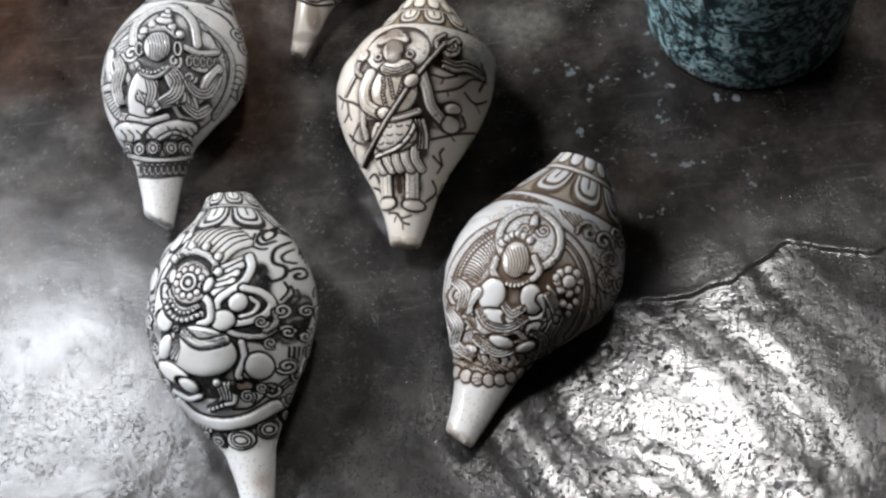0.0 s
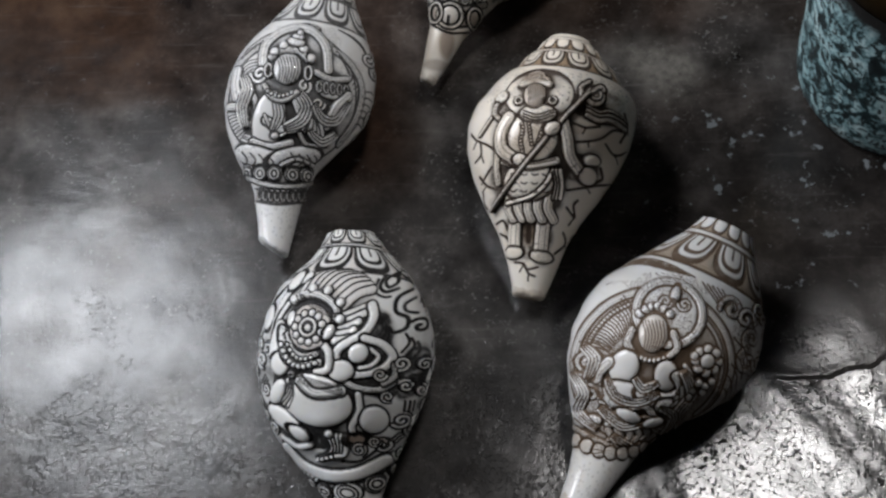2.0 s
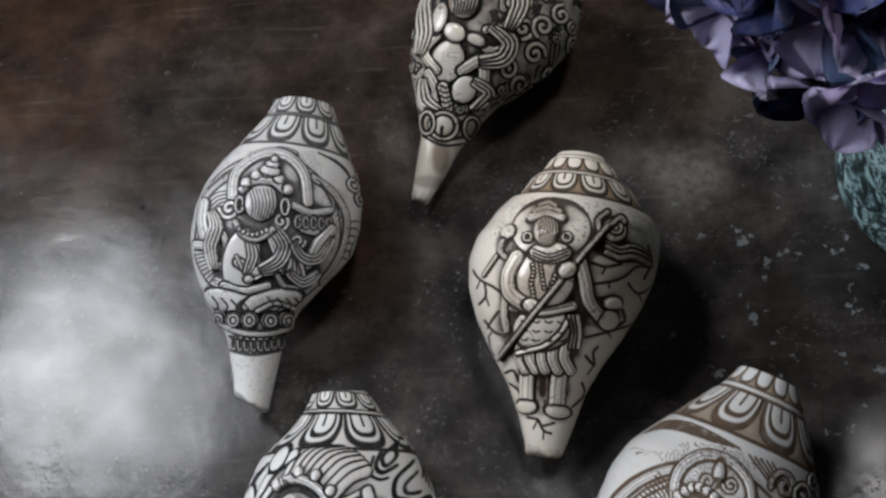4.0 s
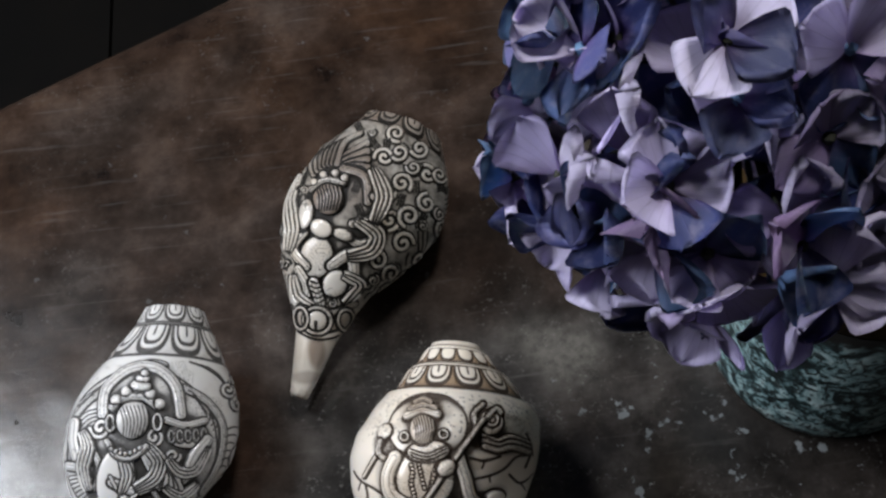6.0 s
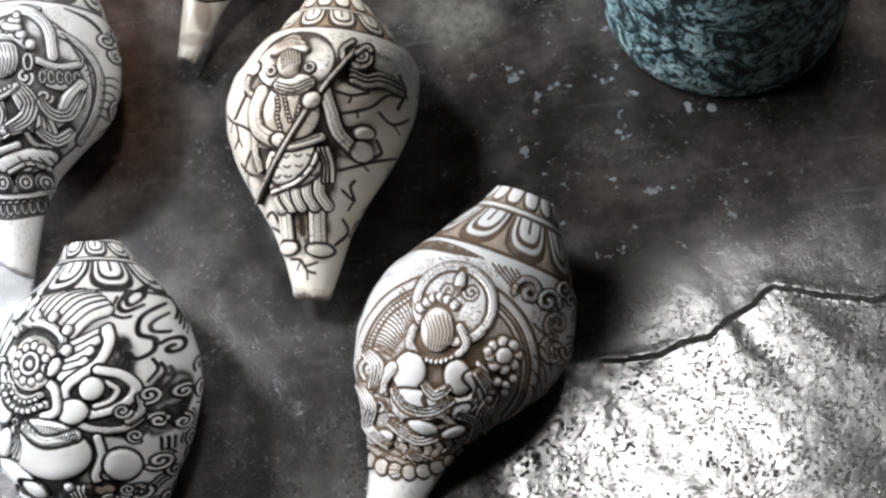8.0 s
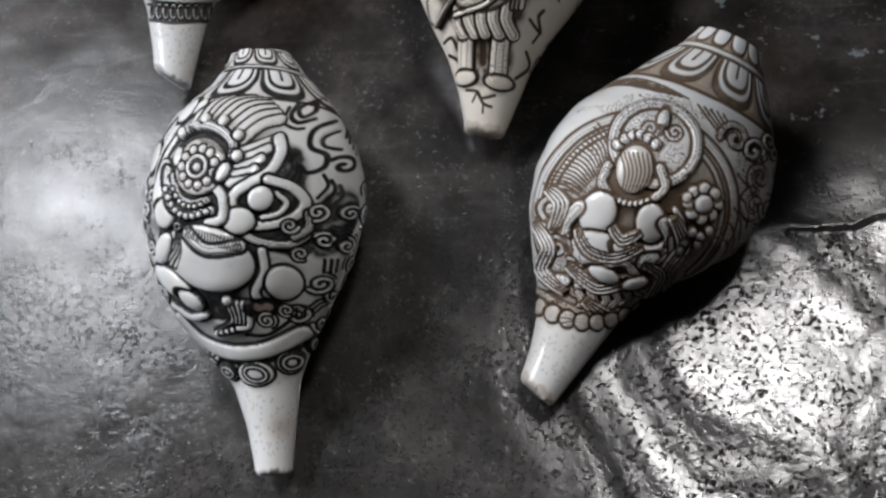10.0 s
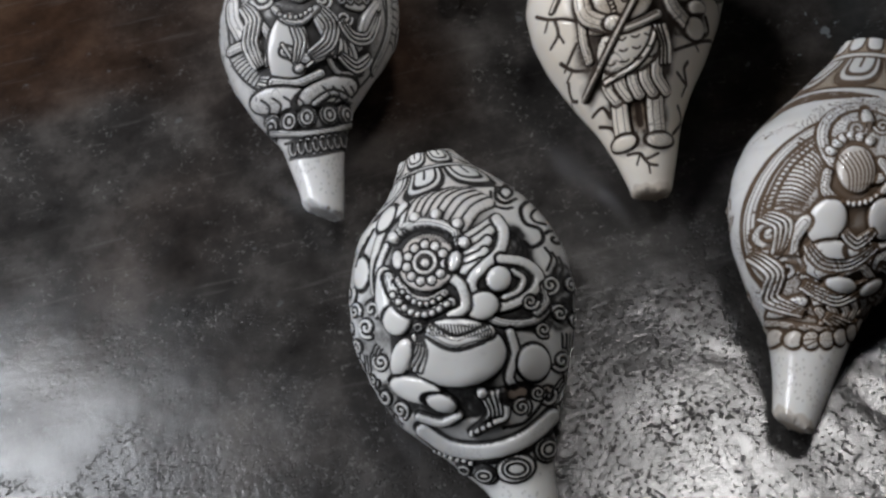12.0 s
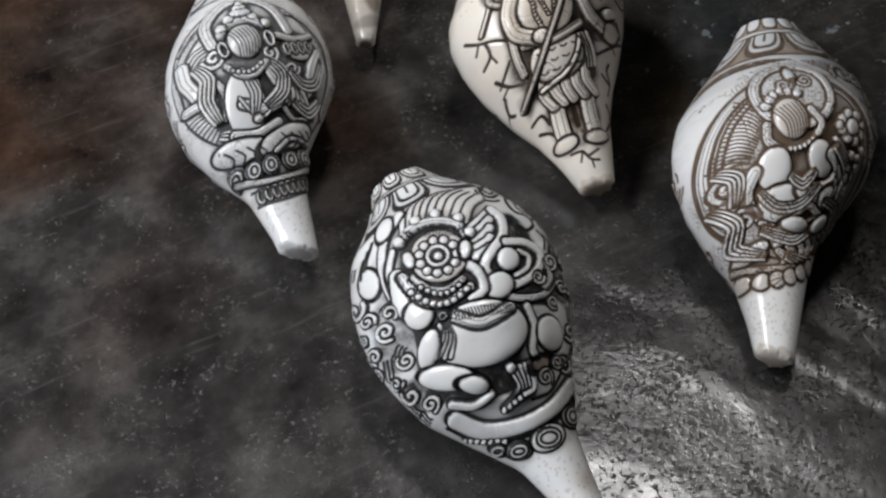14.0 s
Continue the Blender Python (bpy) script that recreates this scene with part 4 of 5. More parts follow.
def shell_with_veins():
    c = Carving((0.0273, 0.532, 0.045), (0.0040, 0.405, 0.012),
                [11.4, 17.7, 25.3, 35.0, 42.6, 44.9, 43.2, 37.8, 29.4, 20.0, 13.4, 8.6], [9.0, 17.4, 27.9, 36.8, 38.8, 37.5, 33.3, 27.0, 19.6, 14.0, 11.0, 7.6],
                (0.088, 0.194, 0.546), (0.014, 0.264, 0.566), (424, 5), (312, 1028), 1.08, 7.0, 13)
    c.petals(0.035, 0.082, 13, 0.1, 0.004, False, 0.85, 1.0)
    c.petals(0.108, 0.180, 12, 0.2, 0.006, True, 0.75, 1.0)
    c.step(0.022, 0.0014, 0.004)
    c.step(0.095, 0.0024, 0.005)
    c.step(0.195, 0.0030, 0.008)
    c.stipple(0.215, 0.33, 300, 18, 0.55)
    # branching veins over the bare skin
    veins = [[(55, 420), (85, 455), (130, 480), (175, 512)], [(100, 465), (105, 510), (80, 535)], [(100, 590), (130, 625), (160, 640)], [(115, 650), (112, 690), (130, 705)],
             [(440, 640), (510, 620), (570, 600), (640, 585)], [(435, 470), (510, 460), (560, 440), (600, 405), (635, 400)], [(455, 400), (500, 412), (550, 400)], [(575, 460), (610, 490), (665, 462)],
             ]
    veins_below = [[(560, 545), (568, 580), (540, 600)], [(440, 700), (470, 730), (465, 690), (480, 670)], [(430, 790), (440, 830), (400, 870)], [(170, 765), (200, 755), (215, 790)], [(185, 800), (215, 820), (230, 860)],
             [(250, 910), (285, 915), (300, 935), (340, 925)], [(285, 915), (305, 950), (330, 960)], [(640, 330), (655, 380), (630, 440)], [(600, 620), (570, 700), (500, 760)], [(150, 560), (120, 600)], [(450, 850), (470, 800), (500, 790)]]
    for v in veins + veins_below:
        c.groove(v, 0.9)
        c.groove([v[1], (v[1][0] + c.rng.uniform(-30, 30), v[1][1] + c.rng.uniform(14, 34))], 0.6)
    for k in range(30):
        x, y, a = c.rng.uniform(-160, 40), c.rng.uniform(250, 800), c.rng.uniform(0.3, 1.4)
        if k % 2:
            x = 1.9 * 370 - x
        c.groove([(x, y), (x + 34 * math.cos(a), y + 34 * math.sin(a)), (x + 50 * math.cos(a + 0.6), y + 60 * math.sin(a + 0.6))], 0.7)
    for g in ((545, 330, 90, 65, 0.4), (300, 560, 150, 190, 0.75), (300, 800, 90, 100, 0.6), (180, 340, 45, 60, 0.6), (480, 560, 80, 50, 0.6)):
        c.ground(*g)
    # smooth halo
    c.dome(320, 292, 128, 100, 0, 0.0010, 0.7, True)
    # standard held slantwise, with streamers
    for k in range(3):
        c.tube([(500, 330 + 18 * k), (540, 352 + 14 * k), (585, 340 + 16 * k), (640, 362 + 14 * k)], 16, 0.0020)
    c.dome(525, 290, 38, 40, 20, 0.0024)
    c.ring(525, 285, 18, 9, 0.0030)
    c.tube([(480, 300), (472, 262), (500, 235)], 16, 0.0030)
    c.tube([(505, 285), (540, 250), (555, 262)], 16, 0.0030)
    # cords at the other side
    c.tube([(100, 440), (150, 370), (185, 305)], 10, 0.0014)
    c.dome(180, 300, 26, 22, -40, 0.0024)
    c.tube([(165, 330), (155, 360), (175, 385)], 16, 0.0020)
    c.tube([(178, 480), (172, 560), (180, 620)], 22, 0.0018)
    # legs, kilt and belt
    c.tint(300, 790, 24, 60, 0.9)
    c.groove([(300, 760), (300, 830)], 2.2)
    c.tube([(250, 740), (248, 800), (250, 868)], 46, 0.0030)
    c.tube([(358, 730), (350, 800), (346, 875)], 50, 0.0030)
    c.dome(248, 872, 34, 24, 0, 0.0026)
    c.dome(350, 885, 40, 22, 8, 0.0026)
    for x0, x1 in ((228, 240), (262, 275), (300, 305), (335, 345), (372, 385)):
        c.tube([(x0 + 10, 650), (x0 - 4, 700), (x1 + 4, 745)], 34, 0.0030, 0.9)
    c.dome(296, 612, 92, 70, -8, 0.0036)
    c.tube([(222, 690), (300, 668), (352, 625), (382, 575)], 14, 0.0040)
    for k in range(13):
        x, y = 232 + (k % 4) * 38, 585 + (k // 4) * 30
        c.groove([(x, y), (x + 12, y + 5), (x + 22, y)], 0.5)
    for k in range(3):
        c.tube([(385 + 12 * k, 570), (398 + 10 * k, 620), (388 + 12 * k, 668)], 14, 0.0026)
    # trunk of the relief with strings of beads
    c.dome(305, 455, 92, 92, 0, 0.0034)
    c.tube([(205, 545), (300, 560), (395, 538)], 24, 0.0042)
    c.groove([(208, 540), (300, 552), (392, 532)], 0.5)
    c.beads([(268 + 3 * math.sin(k), 412 + 12 * k) for k in range(10)], 6, 0.0044)
    c.beads([(292 + 2 * k, 410 + 12 * k) for k in range(7)], 5, 0.0044)
    c.beads([(345 - 4 * k, 420 + 12 * k) for k in range(8)], 6, 0.0044)
    c.tint(300, 470, 70, 70, 0.5)
    c.tube([(215, 385), (188, 440), (195, 500), (250, 540)], 44, 0.0034)
    c.dome(265, 538, 28, 22, 10, 0.0044)
    c.tube([(415, 395), (432, 460), (445, 520), (480, 565)], 40, 0.0032)
    c.tube([(160, 712), (260, 580), (370, 440), (498, 285)], 15, 0.0052)
    c.dome(375, 425, 30, 24, -30, 0.0056)
    c.dome(522, 525, 30, 20, -5, 0.0034)
    c.dome(510, 580, 34, 30, -30, 0.0030)
    c.groove([(500, 545), (545, 540)], 1.0)
    # scarf, rounded head-form, folded cap
    c.dome(322, 372, 66, 32, 0, 0.0040)
    for k in range(3):
        c.groove([(268, 362 + 10 * k), (320, 378 + 10 * k), (378, 358 + 10 * k)], 0.6)
    c.ring(248, 322, 13, 7, 0.0030)
    c.ring(372, 322, 13, 7, 0.0030)
    c.dome(308, 302, 40, 50, 0, 0.0046, plain=True)
    c.tint(308, 306, 40, 50, 0.5)
    c.hatch((276, 268), (341, 268), (284, 346), (333, 346), 8, 0.5, 0.75)
    c.tube([(258, 262), (308, 246), (358, 262)], 24, 0.0052)
    c.tube([(272, 238), (310, 226), (350, 240)], 20, 0.0046)
    c.tube([(286, 216), (312, 208), (336, 218)], 16, 0.0038)
    c.tint(310, 232, 60, 30, 0.6)
    c.tint(580, 380, 110, 120, 0.28)
    c.tint(212, 470, 26, 60, 0.3)
    c.tint(470, 420, 22, 22, 0.5)
    c.stipple(0.22, 0.36, 260, 8, 0.6)
    return c.finish("conch_shell", M_SHELLS["veined"], (0.20, 0.885), "cream conch shell with dark veins and standing relief holding a staff", GROUP, 0.9, 0.4)


def shell_with_grey_relief():
    c = Carving((-0.101, 0.566, 0.05), (-0.121, 0.432, 0.016),
                [13.0, 18.8, 26.1, 34.4, 40.3, 43.2, 43.6, 39.8, 32.4, 21.2, 17.0, 14.4], [12.7, 18.3, 23.8, 29.4, 32.3, 32.9, 30.0, 19.8, 9.8, 5.0, 3.6, 2.0],
                (0.015, 0.269, 0.567), (0.014, 0.264, 0.566), (435, 25), (318, 1042), 0.96, 6.2, 14, 0.45)
    c.petals(0.0, 0.065, 9, 0.3, 0.0, True, 0.7, 0.4)
    c.petals(0.075, 0.185, 9, 0.0, 0.0, True, 0.7, 0.25)
    # shaded ground inside a long frame
    later = [(320, 500, 190, 210, 0.34), (290, 770, 130, 60, 0.34)]
    c.dome(310, 480, 242, 250, 12, 0.0004, 1.0)
    for g in later:
        c.ground(*g)
    c.tube([(130, 330), (230, 270), (340, 215), (400, 225)], 18, 0.0014)
    c.tube([(70, 520), (80, 420), (130, 350), (190, 300)], 16, 0.0012)
    c.tube([(455, 300), (530, 350), (575, 430), (560, 540), (500, 640)], 20, 0.0012)
    c.hatch((470, 310), (560, 420), (500, 345), (545, 440), 8, 0.6)
    # halo
    c.tube([(205, 370), (215, 290), (290, 230), (370, 232), (430, 290), (445, 385)], 32, 0.0022)
    # ribbons at the far flank
    for k in range(4):
        c.groove([(480 + 18 * k, 215 + 6 * k), (530 + 14 * k, 238 + 8 * k), (580 + 6 * k, 275 + 10 * k)], 0.8)
    c.scroll(600, 310, 28, 1, 0)
    c.hatch((590, 440), (560, 560), (640, 440), (600, 570), 6, 0.7)
    # fans and arms on the near flank
    c.hatch((120, 380), (165, 470), (185, 350), (200, 440), 9, 0.6)
    c.hatch((70, 560), (130, 650), (150, 570), (180, 620), 8, 0.6)
    c.tube([(112, 390), (105, 440), (118, 500)], 34, 0.0024)
    c.tube([(85, 525), (120, 530), (150, 545)], 28, 0.0024)
    c.scroll(195, 410, 34, -1, 180)
    c.tube([(165, 470), (190, 530), (175, 600)], 20, 0.0018)
    c.tube([(145, 480), (160, 540), (150, 590)], 14, 0.0016)
    # bowl-shaped ornament
    c.dome(462, 452, 62, 40, 4, 0.0030)
    c.tube([(400, 400), (455, 420), (515, 410)], 22, 0.0034)
    for k in range(5):
        c.ring(412 + 24 * k, 452, 8, 5, 0.0036, 18)
    # trunk, limbs
    c.dome(238, 580, 58, 105, 8, 0.0034, plain=True)
    c.tube([(330, 490), (360, 560), (395, 600), (450, 575), (478, 520), (520, 470)], 34, 0.0034)
    c.tube([(230, 580), (290, 610), (360, 600), (420, 620)], 30, 0.0038)
    for k in range(5):
        c.tube([(345 + 14 * k, 490 + 8 * k), (385 + 10 * k, 545 + 10 * k), (360 + 20 * k, 600 + 12 * k)], 13, 0.0030, 0.8)
    c.scroll(415, 512, 24, 1, 0)
    c.scroll(360, 450, 28, -1, 90)
    c.tube([(225, 560), (262, 632), (300, 620)], 8, 0.0042, 0.6)
    c.dome(262, 632, 14, 12, 0, 0.0044)
    c.tube([(350, 620), (380, 660), (450, 650)], 16, 0.0026)
    for pts, n in (([(140, 420), (158, 470), (140, 530), (152, 600)], 4), ([(330, 470), (372, 520), (352, 575), (300, 600)], 4), ([(400, 520), (430, 560), (480, 560), (520, 500)], 3),
                   ([(150, 640), (200, 665), (180, 690)], 3), ([(385, 610), (430, 640), (480, 610)], 3), ([(262, 510), (275, 560), (255, 610)], 3)):
        c.bundle(pts, n, 12, 8.5, 0.0032)
    # crossed lower limbs and seat
    c.tube([(185, 655), (250, 672), (320, 655)], 24, 0.0036)
    c.dome(205, 708, 92, 38, 14, 0.0036)
    c.dome(335, 705, 98, 36, -12, 0.0036)
    c.tube([(290, 735), (345, 708), (400, 728)], 16, 0.0042)
    for k in range(4):
        c.groove([(150 + 30 * k, 690 + 5 * k), (170 + 30 * k, 715 + 4 * k), (160 + 30 * k, 740)], 0.7)
        c.groove([(320 + 28 * k, 690), (335 + 28 * k, 712), (318 + 28 * k, 735)], 0.7)
    for x in (165, 215, 265, 330, 385):
        c.dome(x, 768, 27, 30, 0, 0.0022)
        c.ring(x, 768, 15, 7, 0.0026, 18)
    c.tube([(160, 780), (240, 812), (330, 815), (410, 790)], 16, 0.0018)
    for k in range(9):
        t = k / 8
        c.ring(215 + 170 * t, 848 - 8 * t + 6 * math.sin(3.1 * t), 8, 6, 0.0014, 20)
    c.groove([(195, 825), (280, 840), (390, 822)], 1.0)
    c.groove([(200, 872), (280, 884), (382, 866)], 1.2)
    c.tint(290, 850, 110, 26, 0.6)
    # collar, rounded head-form, tiered crown
    c.tube([(218, 455), (245, 495), (290, 508), (335, 478)], 18, 0.0036)
    c.beads([(232 + 14 * k, 478 + 16 * math.sin(k * 0.5)) for k in range(7)], 6, 0.0042)
    c.ring(230, 400, 12, 8, 0.0030, 24)
    c.ring(372, 405, 12, 8, 0.0030, 24)
    c.dome(298, 392, 50, 60, 8, 0.0046, plain=True)
    c.tint(298, 396, 50, 60, 0.5)
    c.hatch((258, 352), (340, 352), (268, 446), (330, 446), 8, 0.5, 0.75)
    c.tube([(240, 352), (275, 326), (335, 326), (372, 356)], 26, 0.0052)
    c.beads([(250, 330), (282, 306), (318, 300), (352, 318), (380, 350)], 17, 0.0046)
    c.dome(325, 290, 32, 18, 10, 0.0046)
    c.dome(332, 268, 22, 14, 10, 0.0040)
    c.dome(338, 250, 12, 12, 0, 0.0034)
    c.fill(-60, 60, 250, 780, 30, 120, 7)
    c.fill(560, 820, 200, 700, 30, 120, 9)
    c.stipple(0.84, 0.97, 110, 5)
    return c.finish("conch_shell", M_SHELLS["grey"], (0.19, 0.83), "greyish white conch shell with seated relief under a halo", GROUP)


def shell_with_dense_relief():
    c = Carving((0.013, 0.655, 0.045), (-0.05, 0.533, 0.012),
                [20.0, 26.3, 33.4, 37.0, 39.2, 39.9, 37.8, 32.5, 22.8, 13.4, 9.6, 5.5], [19.3, 27.2, 32.6, 35.0, 34.9, 31.4, 24.0, 14.9, 9.7, 6.5, 5.5, 3.7],
                (0.027, 0.280, 0.572), (0.028, 0.280, 0.573), (496, 100), (159, 924), 1.10, 7.0, 15)
    c.petals(-0.02, 0.06, 10, 0.1, 0.02, True, 0.9, 0.8)
    c.ground(350, 360, 290, 310, 0.5, 25)
    # swept hair
    for k in range(8):
        c.tube([(250 + 8 * k, 270 - 4 * k), (300 + 10 * k, 215 + 8 * k), (378, 165 + 26 * k)], 22, 0.0016, 0.9)
    for k in range(7):
        c.tube([(215 + 12 * k, 255 - 14 * k * (1 - k / 9)), (205 + 18 * k, 215 - 10 * k), (240 + 20 * k, 175 - 8 * k)], 16, 0.0012, 0.9)
    c.tint(320, 260, 110, 110, 0.75)
    # sashes
    c.tube([(395, 330), (412, 360), (380, 400), (330, 410)], 22, 0.0020)
    c.tube([(300, 440), (350, 470), (410, 450)], 22, 0.0020)
    c.dome(300, 440, 30, 16, 20, 0.0024)
    # trunk and limbs
    c.dome(222, 505, 48, 62, 8, 0.0036)
    c.tube([(185, 430), (150, 480), (190, 530)], 28, 0.0026)
    c.tube([(165, 540), (190, 590), (180, 640)], 26, 0.0026)
    c.tube([(265, 530), (320, 500), (325, 570), (270, 610)], 32, 0.0030)
    c.dome(272, 585, 34, 42, 30, 0.0032)
    c.tube([(210, 580), (225, 640), (215, 660)], 30, 0.0026)
    for k in range(5):
        c.groove([(202, 575 + 15 * k), (220, 582 + 15 * k), (238, 572 + 15 * k)], 0.6)
    c.dome(238, 420, 34, 26, 30, 0.0032)
    c.dome(192, 375, 22, 46, 10, 0.0028)
    c.dome(262, 330, 46, 50, 0, 0.0036)
    c.tint(262, 330, 60, 62, 0.85)
    c.hatch((226, 296), (300, 296), (234, 368), (292, 368), 8, 0.6, 0.9)
    c.tube([(212, 305), (255, 278), (310, 290)], 16, 0.0042)
    c.beads([(222, 282), (250, 262), (285, 258), (312, 274)], 11, 0.0040)
    for x, y, r, h, a in ((430, 320, 30, 1, 0), (440, 400, 32, -1, 90), (430, 210, 30, 1, 180), (480, 290, 32, -1, 40), (560, 260, 32, 1, 200), (500, 390, 34, 1, 120), (480, 470, 34, -1, 0),
                          (555, 350, 30, -1, 270), (470, 130, 30, 1, 80), (540, 180, 30, -1, 160), (600, 260, 26, 1, 20), (400, 520, 32, 1, 220), (150, 300, 24, 1, 0), (160, 230, 26, -1, 90), (135, 400, 20, 1, 180)):
        c.scroll(x, y, r, h, a)
    for pts, n in (([(170, 250), (140, 330), (150, 420), (135, 480)], 4), ([(345, 400), (400, 440), (380, 490), (320, 500)], 4), ([(300, 560), (345, 590), (300, 640)], 3), ([(150, 560), (160, 620), (200, 650)], 3), ([(395, 250), (425, 330), (395, 400)], 4)):
        c.bundle(pts, n, 14, 9, 0.0030)
    # lower band with one large bead
    c.tube([(165, 655), (240, 680), (330, 650)], 16, 0.0014)
    c.tube([(160, 725), (220, 748), (290, 735)], 14, 0.0014)
    c.tint(225, 700, 90, 40, 0.7)
    c.ring(215, 697, 40, 10, 0.0018)
    c.dome(215, 697, 28, 30, 0, 0.0026, plain=True)
    c.groove([(212, 700), (210, 725)], 1.0)
    c.ring(165, 690, 22, 8, 0.0014, 34)
    c.ring(300, 700, 24, 8, 0.0014, 34)
    c.fill(40, 760, 60, 660, 36, 160, 20)
    c.fill(40, 760, 60, 660, 20, 700, 10)
    c.tint(210, 790, 26, 60, 0.75)
    c.tint(180, 870, 50, 20, 0.5)
    c.W = np.maximum(c.W, 0.65 * smoothstep(0.10, 0.02, c.s))
    return c.finish("conch_shell", M_SHELLS["dense"], (0.065, 0.79), "tan conch shell densely carved with black-stained swirling relief", GROUP, 1.0, 0.3)


shell_with_round_belly()
shell_with_medallion()
shell_with_veins()
shell_with_grey_relief()
shell_with_dense_relief()


# ---- vase ----
VASE = Vector((0.2028, 0.537, -0.0008))


def vase():
    thing = tagged(new("vase"), "tapered metal vase, green verdigris below and aged brass above", "vase")
    thing.location = VASE
    outer = lambda z: 0.0560 + 0.0030 * z / 0.1 + 0.0015 * max(0.0, (z - 0.1) / 0.1)
    low = [(0.0, 0.001), (0.050, 0.0), (0.0538, 0.0010), (0.0558, 0.004), (0.0565, 0.011)]
    part("base", lathe(low + [(outer(z), z) for z in np.linspace(0.02, 0.112, 14)]), M_VERDIGRIS, thing, "mottled green verdigris lower half")
    part("collar", lathe([(outer(0.112) - 0.0005, 0.112)] + [(outer(z) + 0.0002, z) for z in np.linspace(0.114, 0.2152, 12)]), M_BRASS, thing, "aged brass upper half")
    rim = outer(0.216)
    part("rim", lathe([(rim, 0.2152), (rim + 0.0016, 0.2167), (rim + 0.0018, 0.2192), (rim + 0.0006, 0.2210), (rim - 0.0012, 0.2208), (rim - 0.0022, 0.2187), (rim - 0.0024, 0.2152)]), M_BRASS, thing, "rolled brass lip")
    part("lining", lathe([(rim - 0.0024, 0.2157)] + [(outer(z) - 0.0028, z) for z in np.linspace(0.21, 0.012, 10)] + [(0.0, 0.010)]), M_MOUTH, thing, "dark hollow inside")


vase()


# ---- hydrangea ----
def tube_mesh(bm, pts, radii, steps=8):
    rings = []
    for k, p in enumerate(pts):
        d = (Vector(pts[min(k + 1, len(pts) - 1)]) - Vector(pts[max(k - 1, 0)])).normalized()
        q = d.to_track_quat("Z", "Y").to_matrix()
        rings.append([bm.verts.new(Vector(p) + q @ Vector((radii[k] * math.cos(a), radii[k] * math.sin(a), 0))) for a in np.linspace(0, 2 * math.pi, steps, endpoint=False)])
    for a, b in zip(rings, rings[1:]):
        for k in range(steps):
            bm.faces.new((a[k], a[(k + 1) % steps], b[(k + 1) % steps], b[k])).smooth = True
    bm.faces.new(rings[0][::-1])
    bm.faces.new(rings[-1])


def sepal_mesh(seed):
    """One sepal: broad, with a short point, a fold along the middle and a curled, wavy rim; root at the origin, along y."""
    rng = random.Random(seed)
    long, wide = 0.0182 * rng.uniform(0.85, 1.15), 0.0108 * rng.uniform(0.85, 1.15)
    fold, curl, wave, twist = rng.uniform(-0.3, 0.8), rng.uniform(-0.9, 1.1), rng.uniform(0.0004, 0.0024), rng.uniform(-0.5, 0.5)
    phase = rng.uniform(0, 6.28)
    bm = bmesh.new()
    n, m = 12, 11
    grid = []
    for i in range(n):
        t = i / (n - 1)
        half = wide * (min(1.0, (t / 0.60) ** 0.68) * min(1.0, (1 - t) / 0.42) ** 0.58 if 0 < t < 1 else 0.0) + (0.0008 if i == 0 else 0.0004)
        row = []
        for j in range(m):
            c = -1 + 2 * j / (m - 1)
            x, y = c * half, long * (t + 0.05 * (1 - abs(c)) * t * t)
            z = fold * half * abs(c) ** 1.4 * 0.8 + curl * 0.006 * t * t + wave * math.sin(phase + 7 * c + 3 * t) * (abs(c) ** 2 + t * t) + 0.25 * curl * half * abs(c) ** 3
            z += twist * x * t
            row.append((x, y, z))
        grid.append(row)
    top = [[bm.verts.new(p) for p in row] for row in grid]
    for i in range(n - 1):
        for j in range(m - 1):
            bm.faces.new((top[i][j], top[i][j + 1], top[i + 1][j + 1], top[i + 1][j])).smooth = True
    # a thin body with a back face
    bmesh.ops.solidify(bm, geom=bm.faces[:], thickness=0.00035)
    for f in bm.faces:
        f.smooth = True
    me = bpy.data.meshes.new("sepal")
    bm.to_mesh(me)
    bm.free()
    me.materials.append(M_PETAL)
    return me


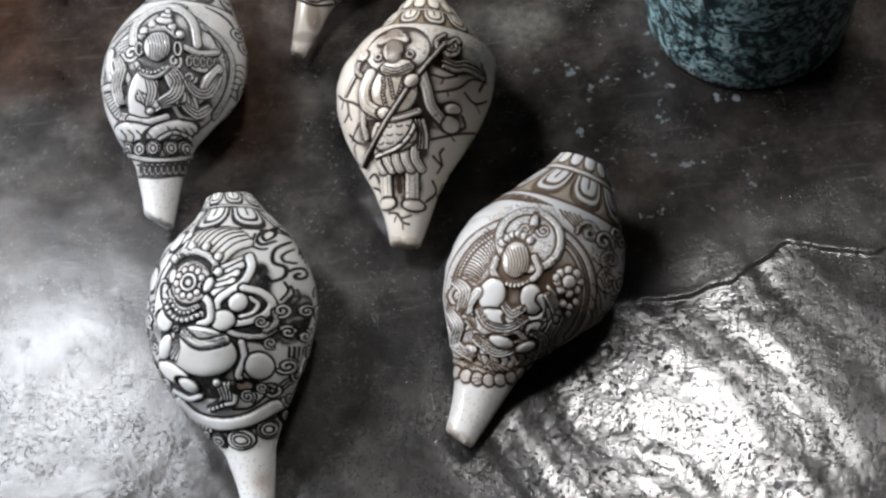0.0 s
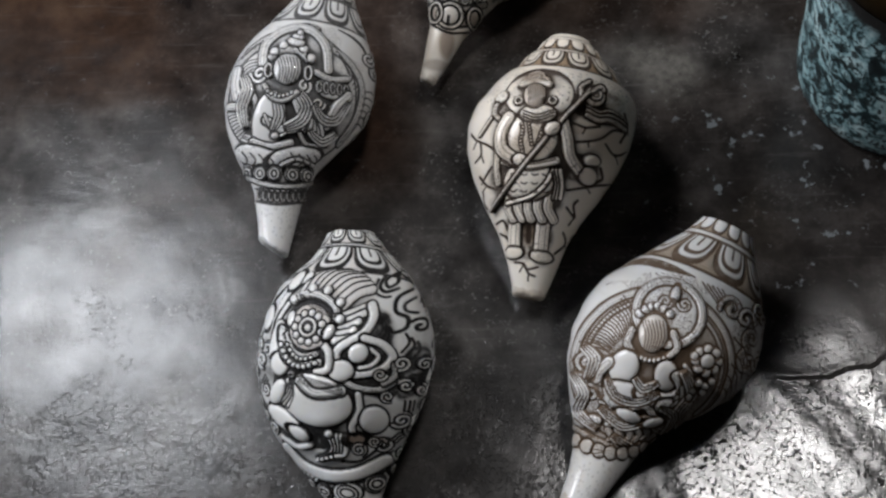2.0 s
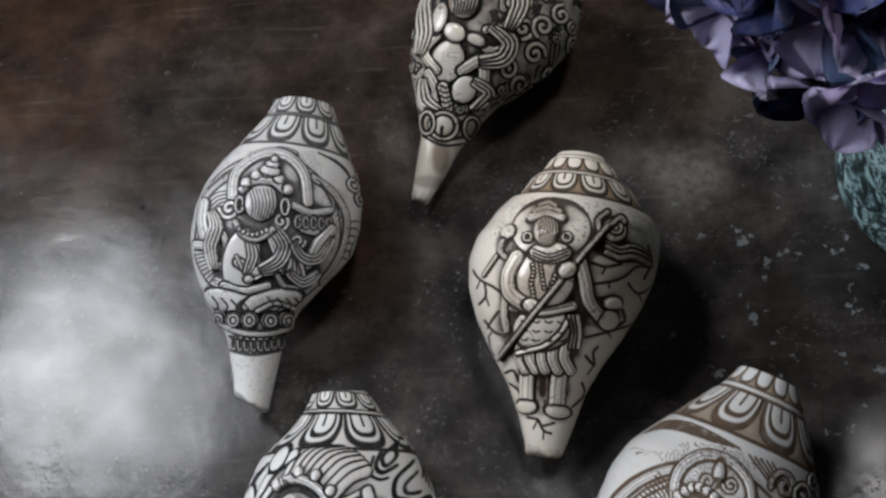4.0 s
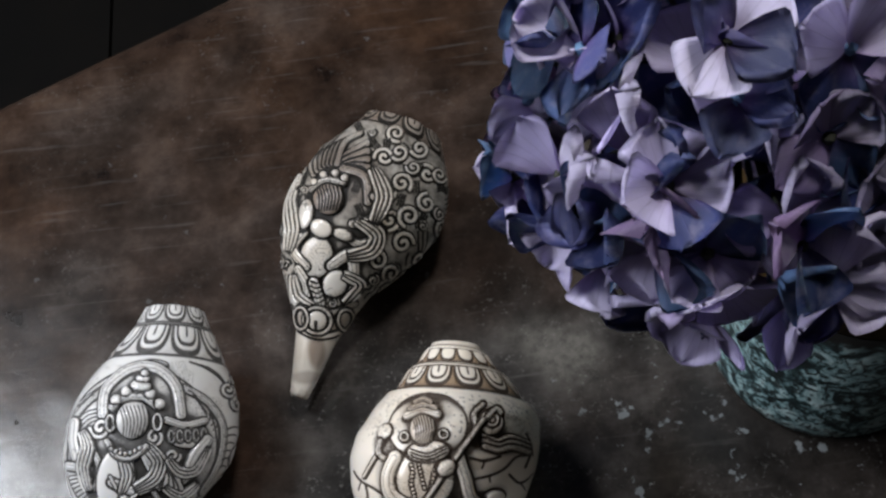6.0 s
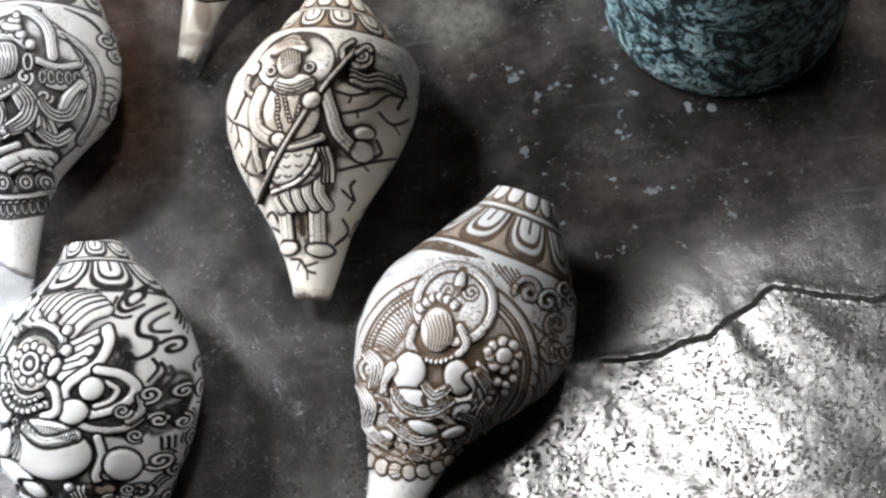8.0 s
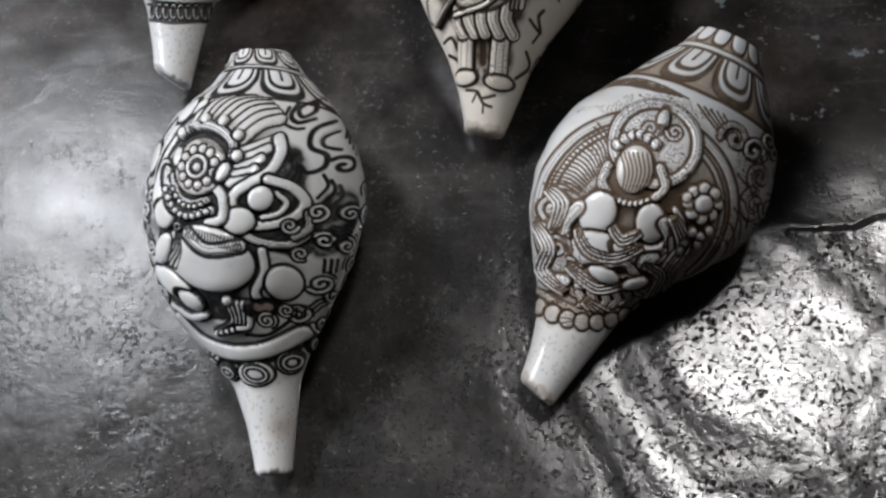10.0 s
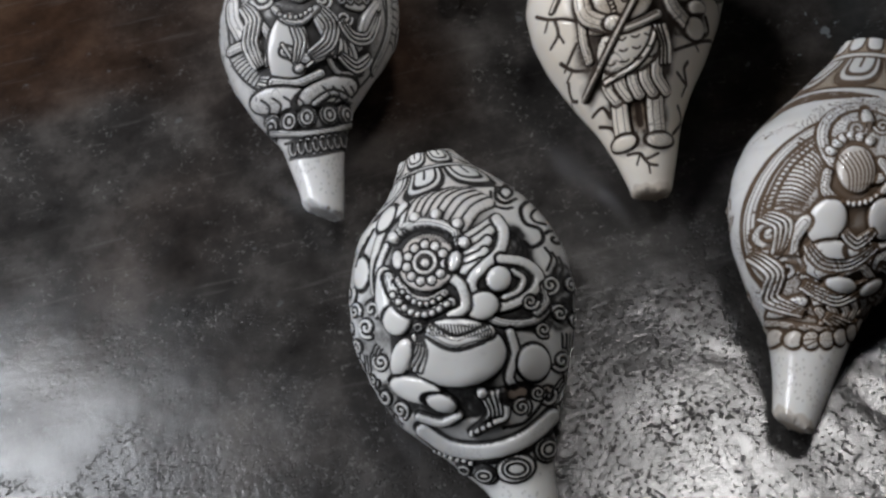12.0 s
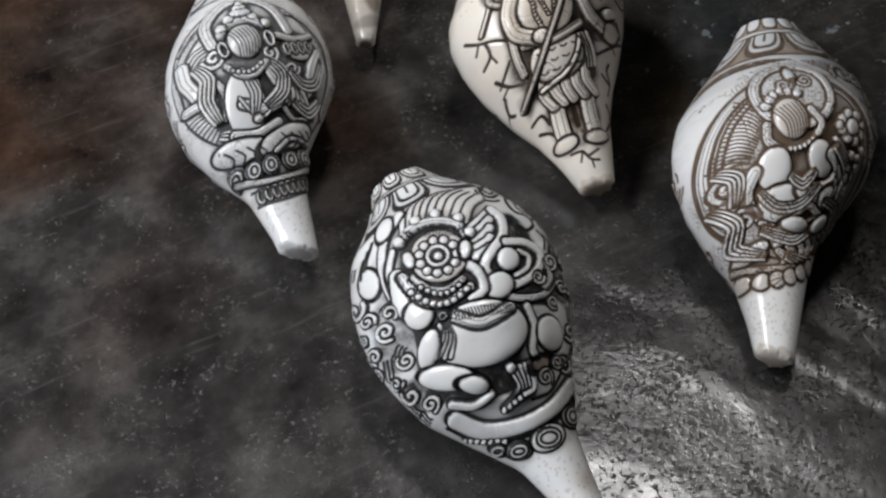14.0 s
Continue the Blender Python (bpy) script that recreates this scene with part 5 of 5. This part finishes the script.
def hydrangea():
    rng = random.Random(77)
    thing = tagged(new("hydrangea"), "dried mauve and deep blue hydrangea bloom in the vase", "flower")
    head = Vector((0.1195, 0.494, 0.270))
    thing.location = head
    bm = bmesh.new()
    foot = VASE + Vector((0.03, 0.012, 0.014)) - head
    tube_mesh(bm, [foot, foot * 0.72 + Vector((0.004, 0, 0.035)), Vector((0.055, 0.03, -0.035)), Vector((0.02, 0.01, -0.012)), Vector((0, 0, 0))], [0.0035, 0.0034, 0.0032, 0.003, 0.0024])
    part("stem", bm, M_STEM, thing, "dry brown-green stem")
    meshes = [sepal_mesh(k) for k in range(14)]
    radii = Vector((0.061, 0.069, 0.055))
    n = 140
    for k in range(n):
        z = 1 - 1.72 * (k + 0.5) / n
        a = k * 2.39996 + rng.uniform(-0.25, 0.25)
        ring = math.sqrt(max(0, 1 - z * z))
        d = Vector((ring * math.cos(a), ring * math.sin(a), z + rng.uniform(-0.08, 0.08)))
        p = Vector((d[0] * radii[0], d[1] * radii[1], d[2] * radii[2])) * (rng.uniform(0.84, 1.06) if k % 4 else rng.uniform(0.5, 0.68))
        p[0] += 0.014 * min(0.0, d[2])
        out = (d + Vector((rng.uniform(-0.5, 0.5), rng.uniform(-0.5, 0.5), rng.uniform(-0.4, 0.5)))).normalized()
        bm = bmesh.new()
        # pedicel towards the middle, and a small round bud
        q = p * 0.35
        tube_mesh(bm, [q, (p + q) / 2 + Vector((0, 0, -0.003)), p], [0.0011, 0.0008, 0.0007], 5)
        bmesh.ops.create_icosphere(bm, subdivisions=1, radius=0.0021, matrix=Matrix.Translation(p + out * 0.0012))
        floret = part("floret", bm, M_BUD if k % 5 == 0 else M_STEM, thing)
        turn = out.to_track_quat("Z", "Y").to_matrix().to_4x4()
        spin = rng.uniform(0, 6.28)
        size = rng.uniform(0.82, 1.14)
        count = 4 if rng.random() < 0.85 else 3
        for j in range(count):
            ob = new("sepal", rng.choice(meshes))
            ob.parent = floret
            ob.matrix_basis = Matrix.Translation(p) @ turn @ Matrix.Rotation(spin + j * 2 * math.pi / count + rng.uniform(-0.2, 0.2), 4, "Z") @ Matrix.Rotation(rng.uniform(-0.1, 0.7), 4, "X") @ Matrix.Translation((0, 0.0008, 0.0003 * j)) @ Matrix.Diagonal((size, size, size, 1))


hydrangea()
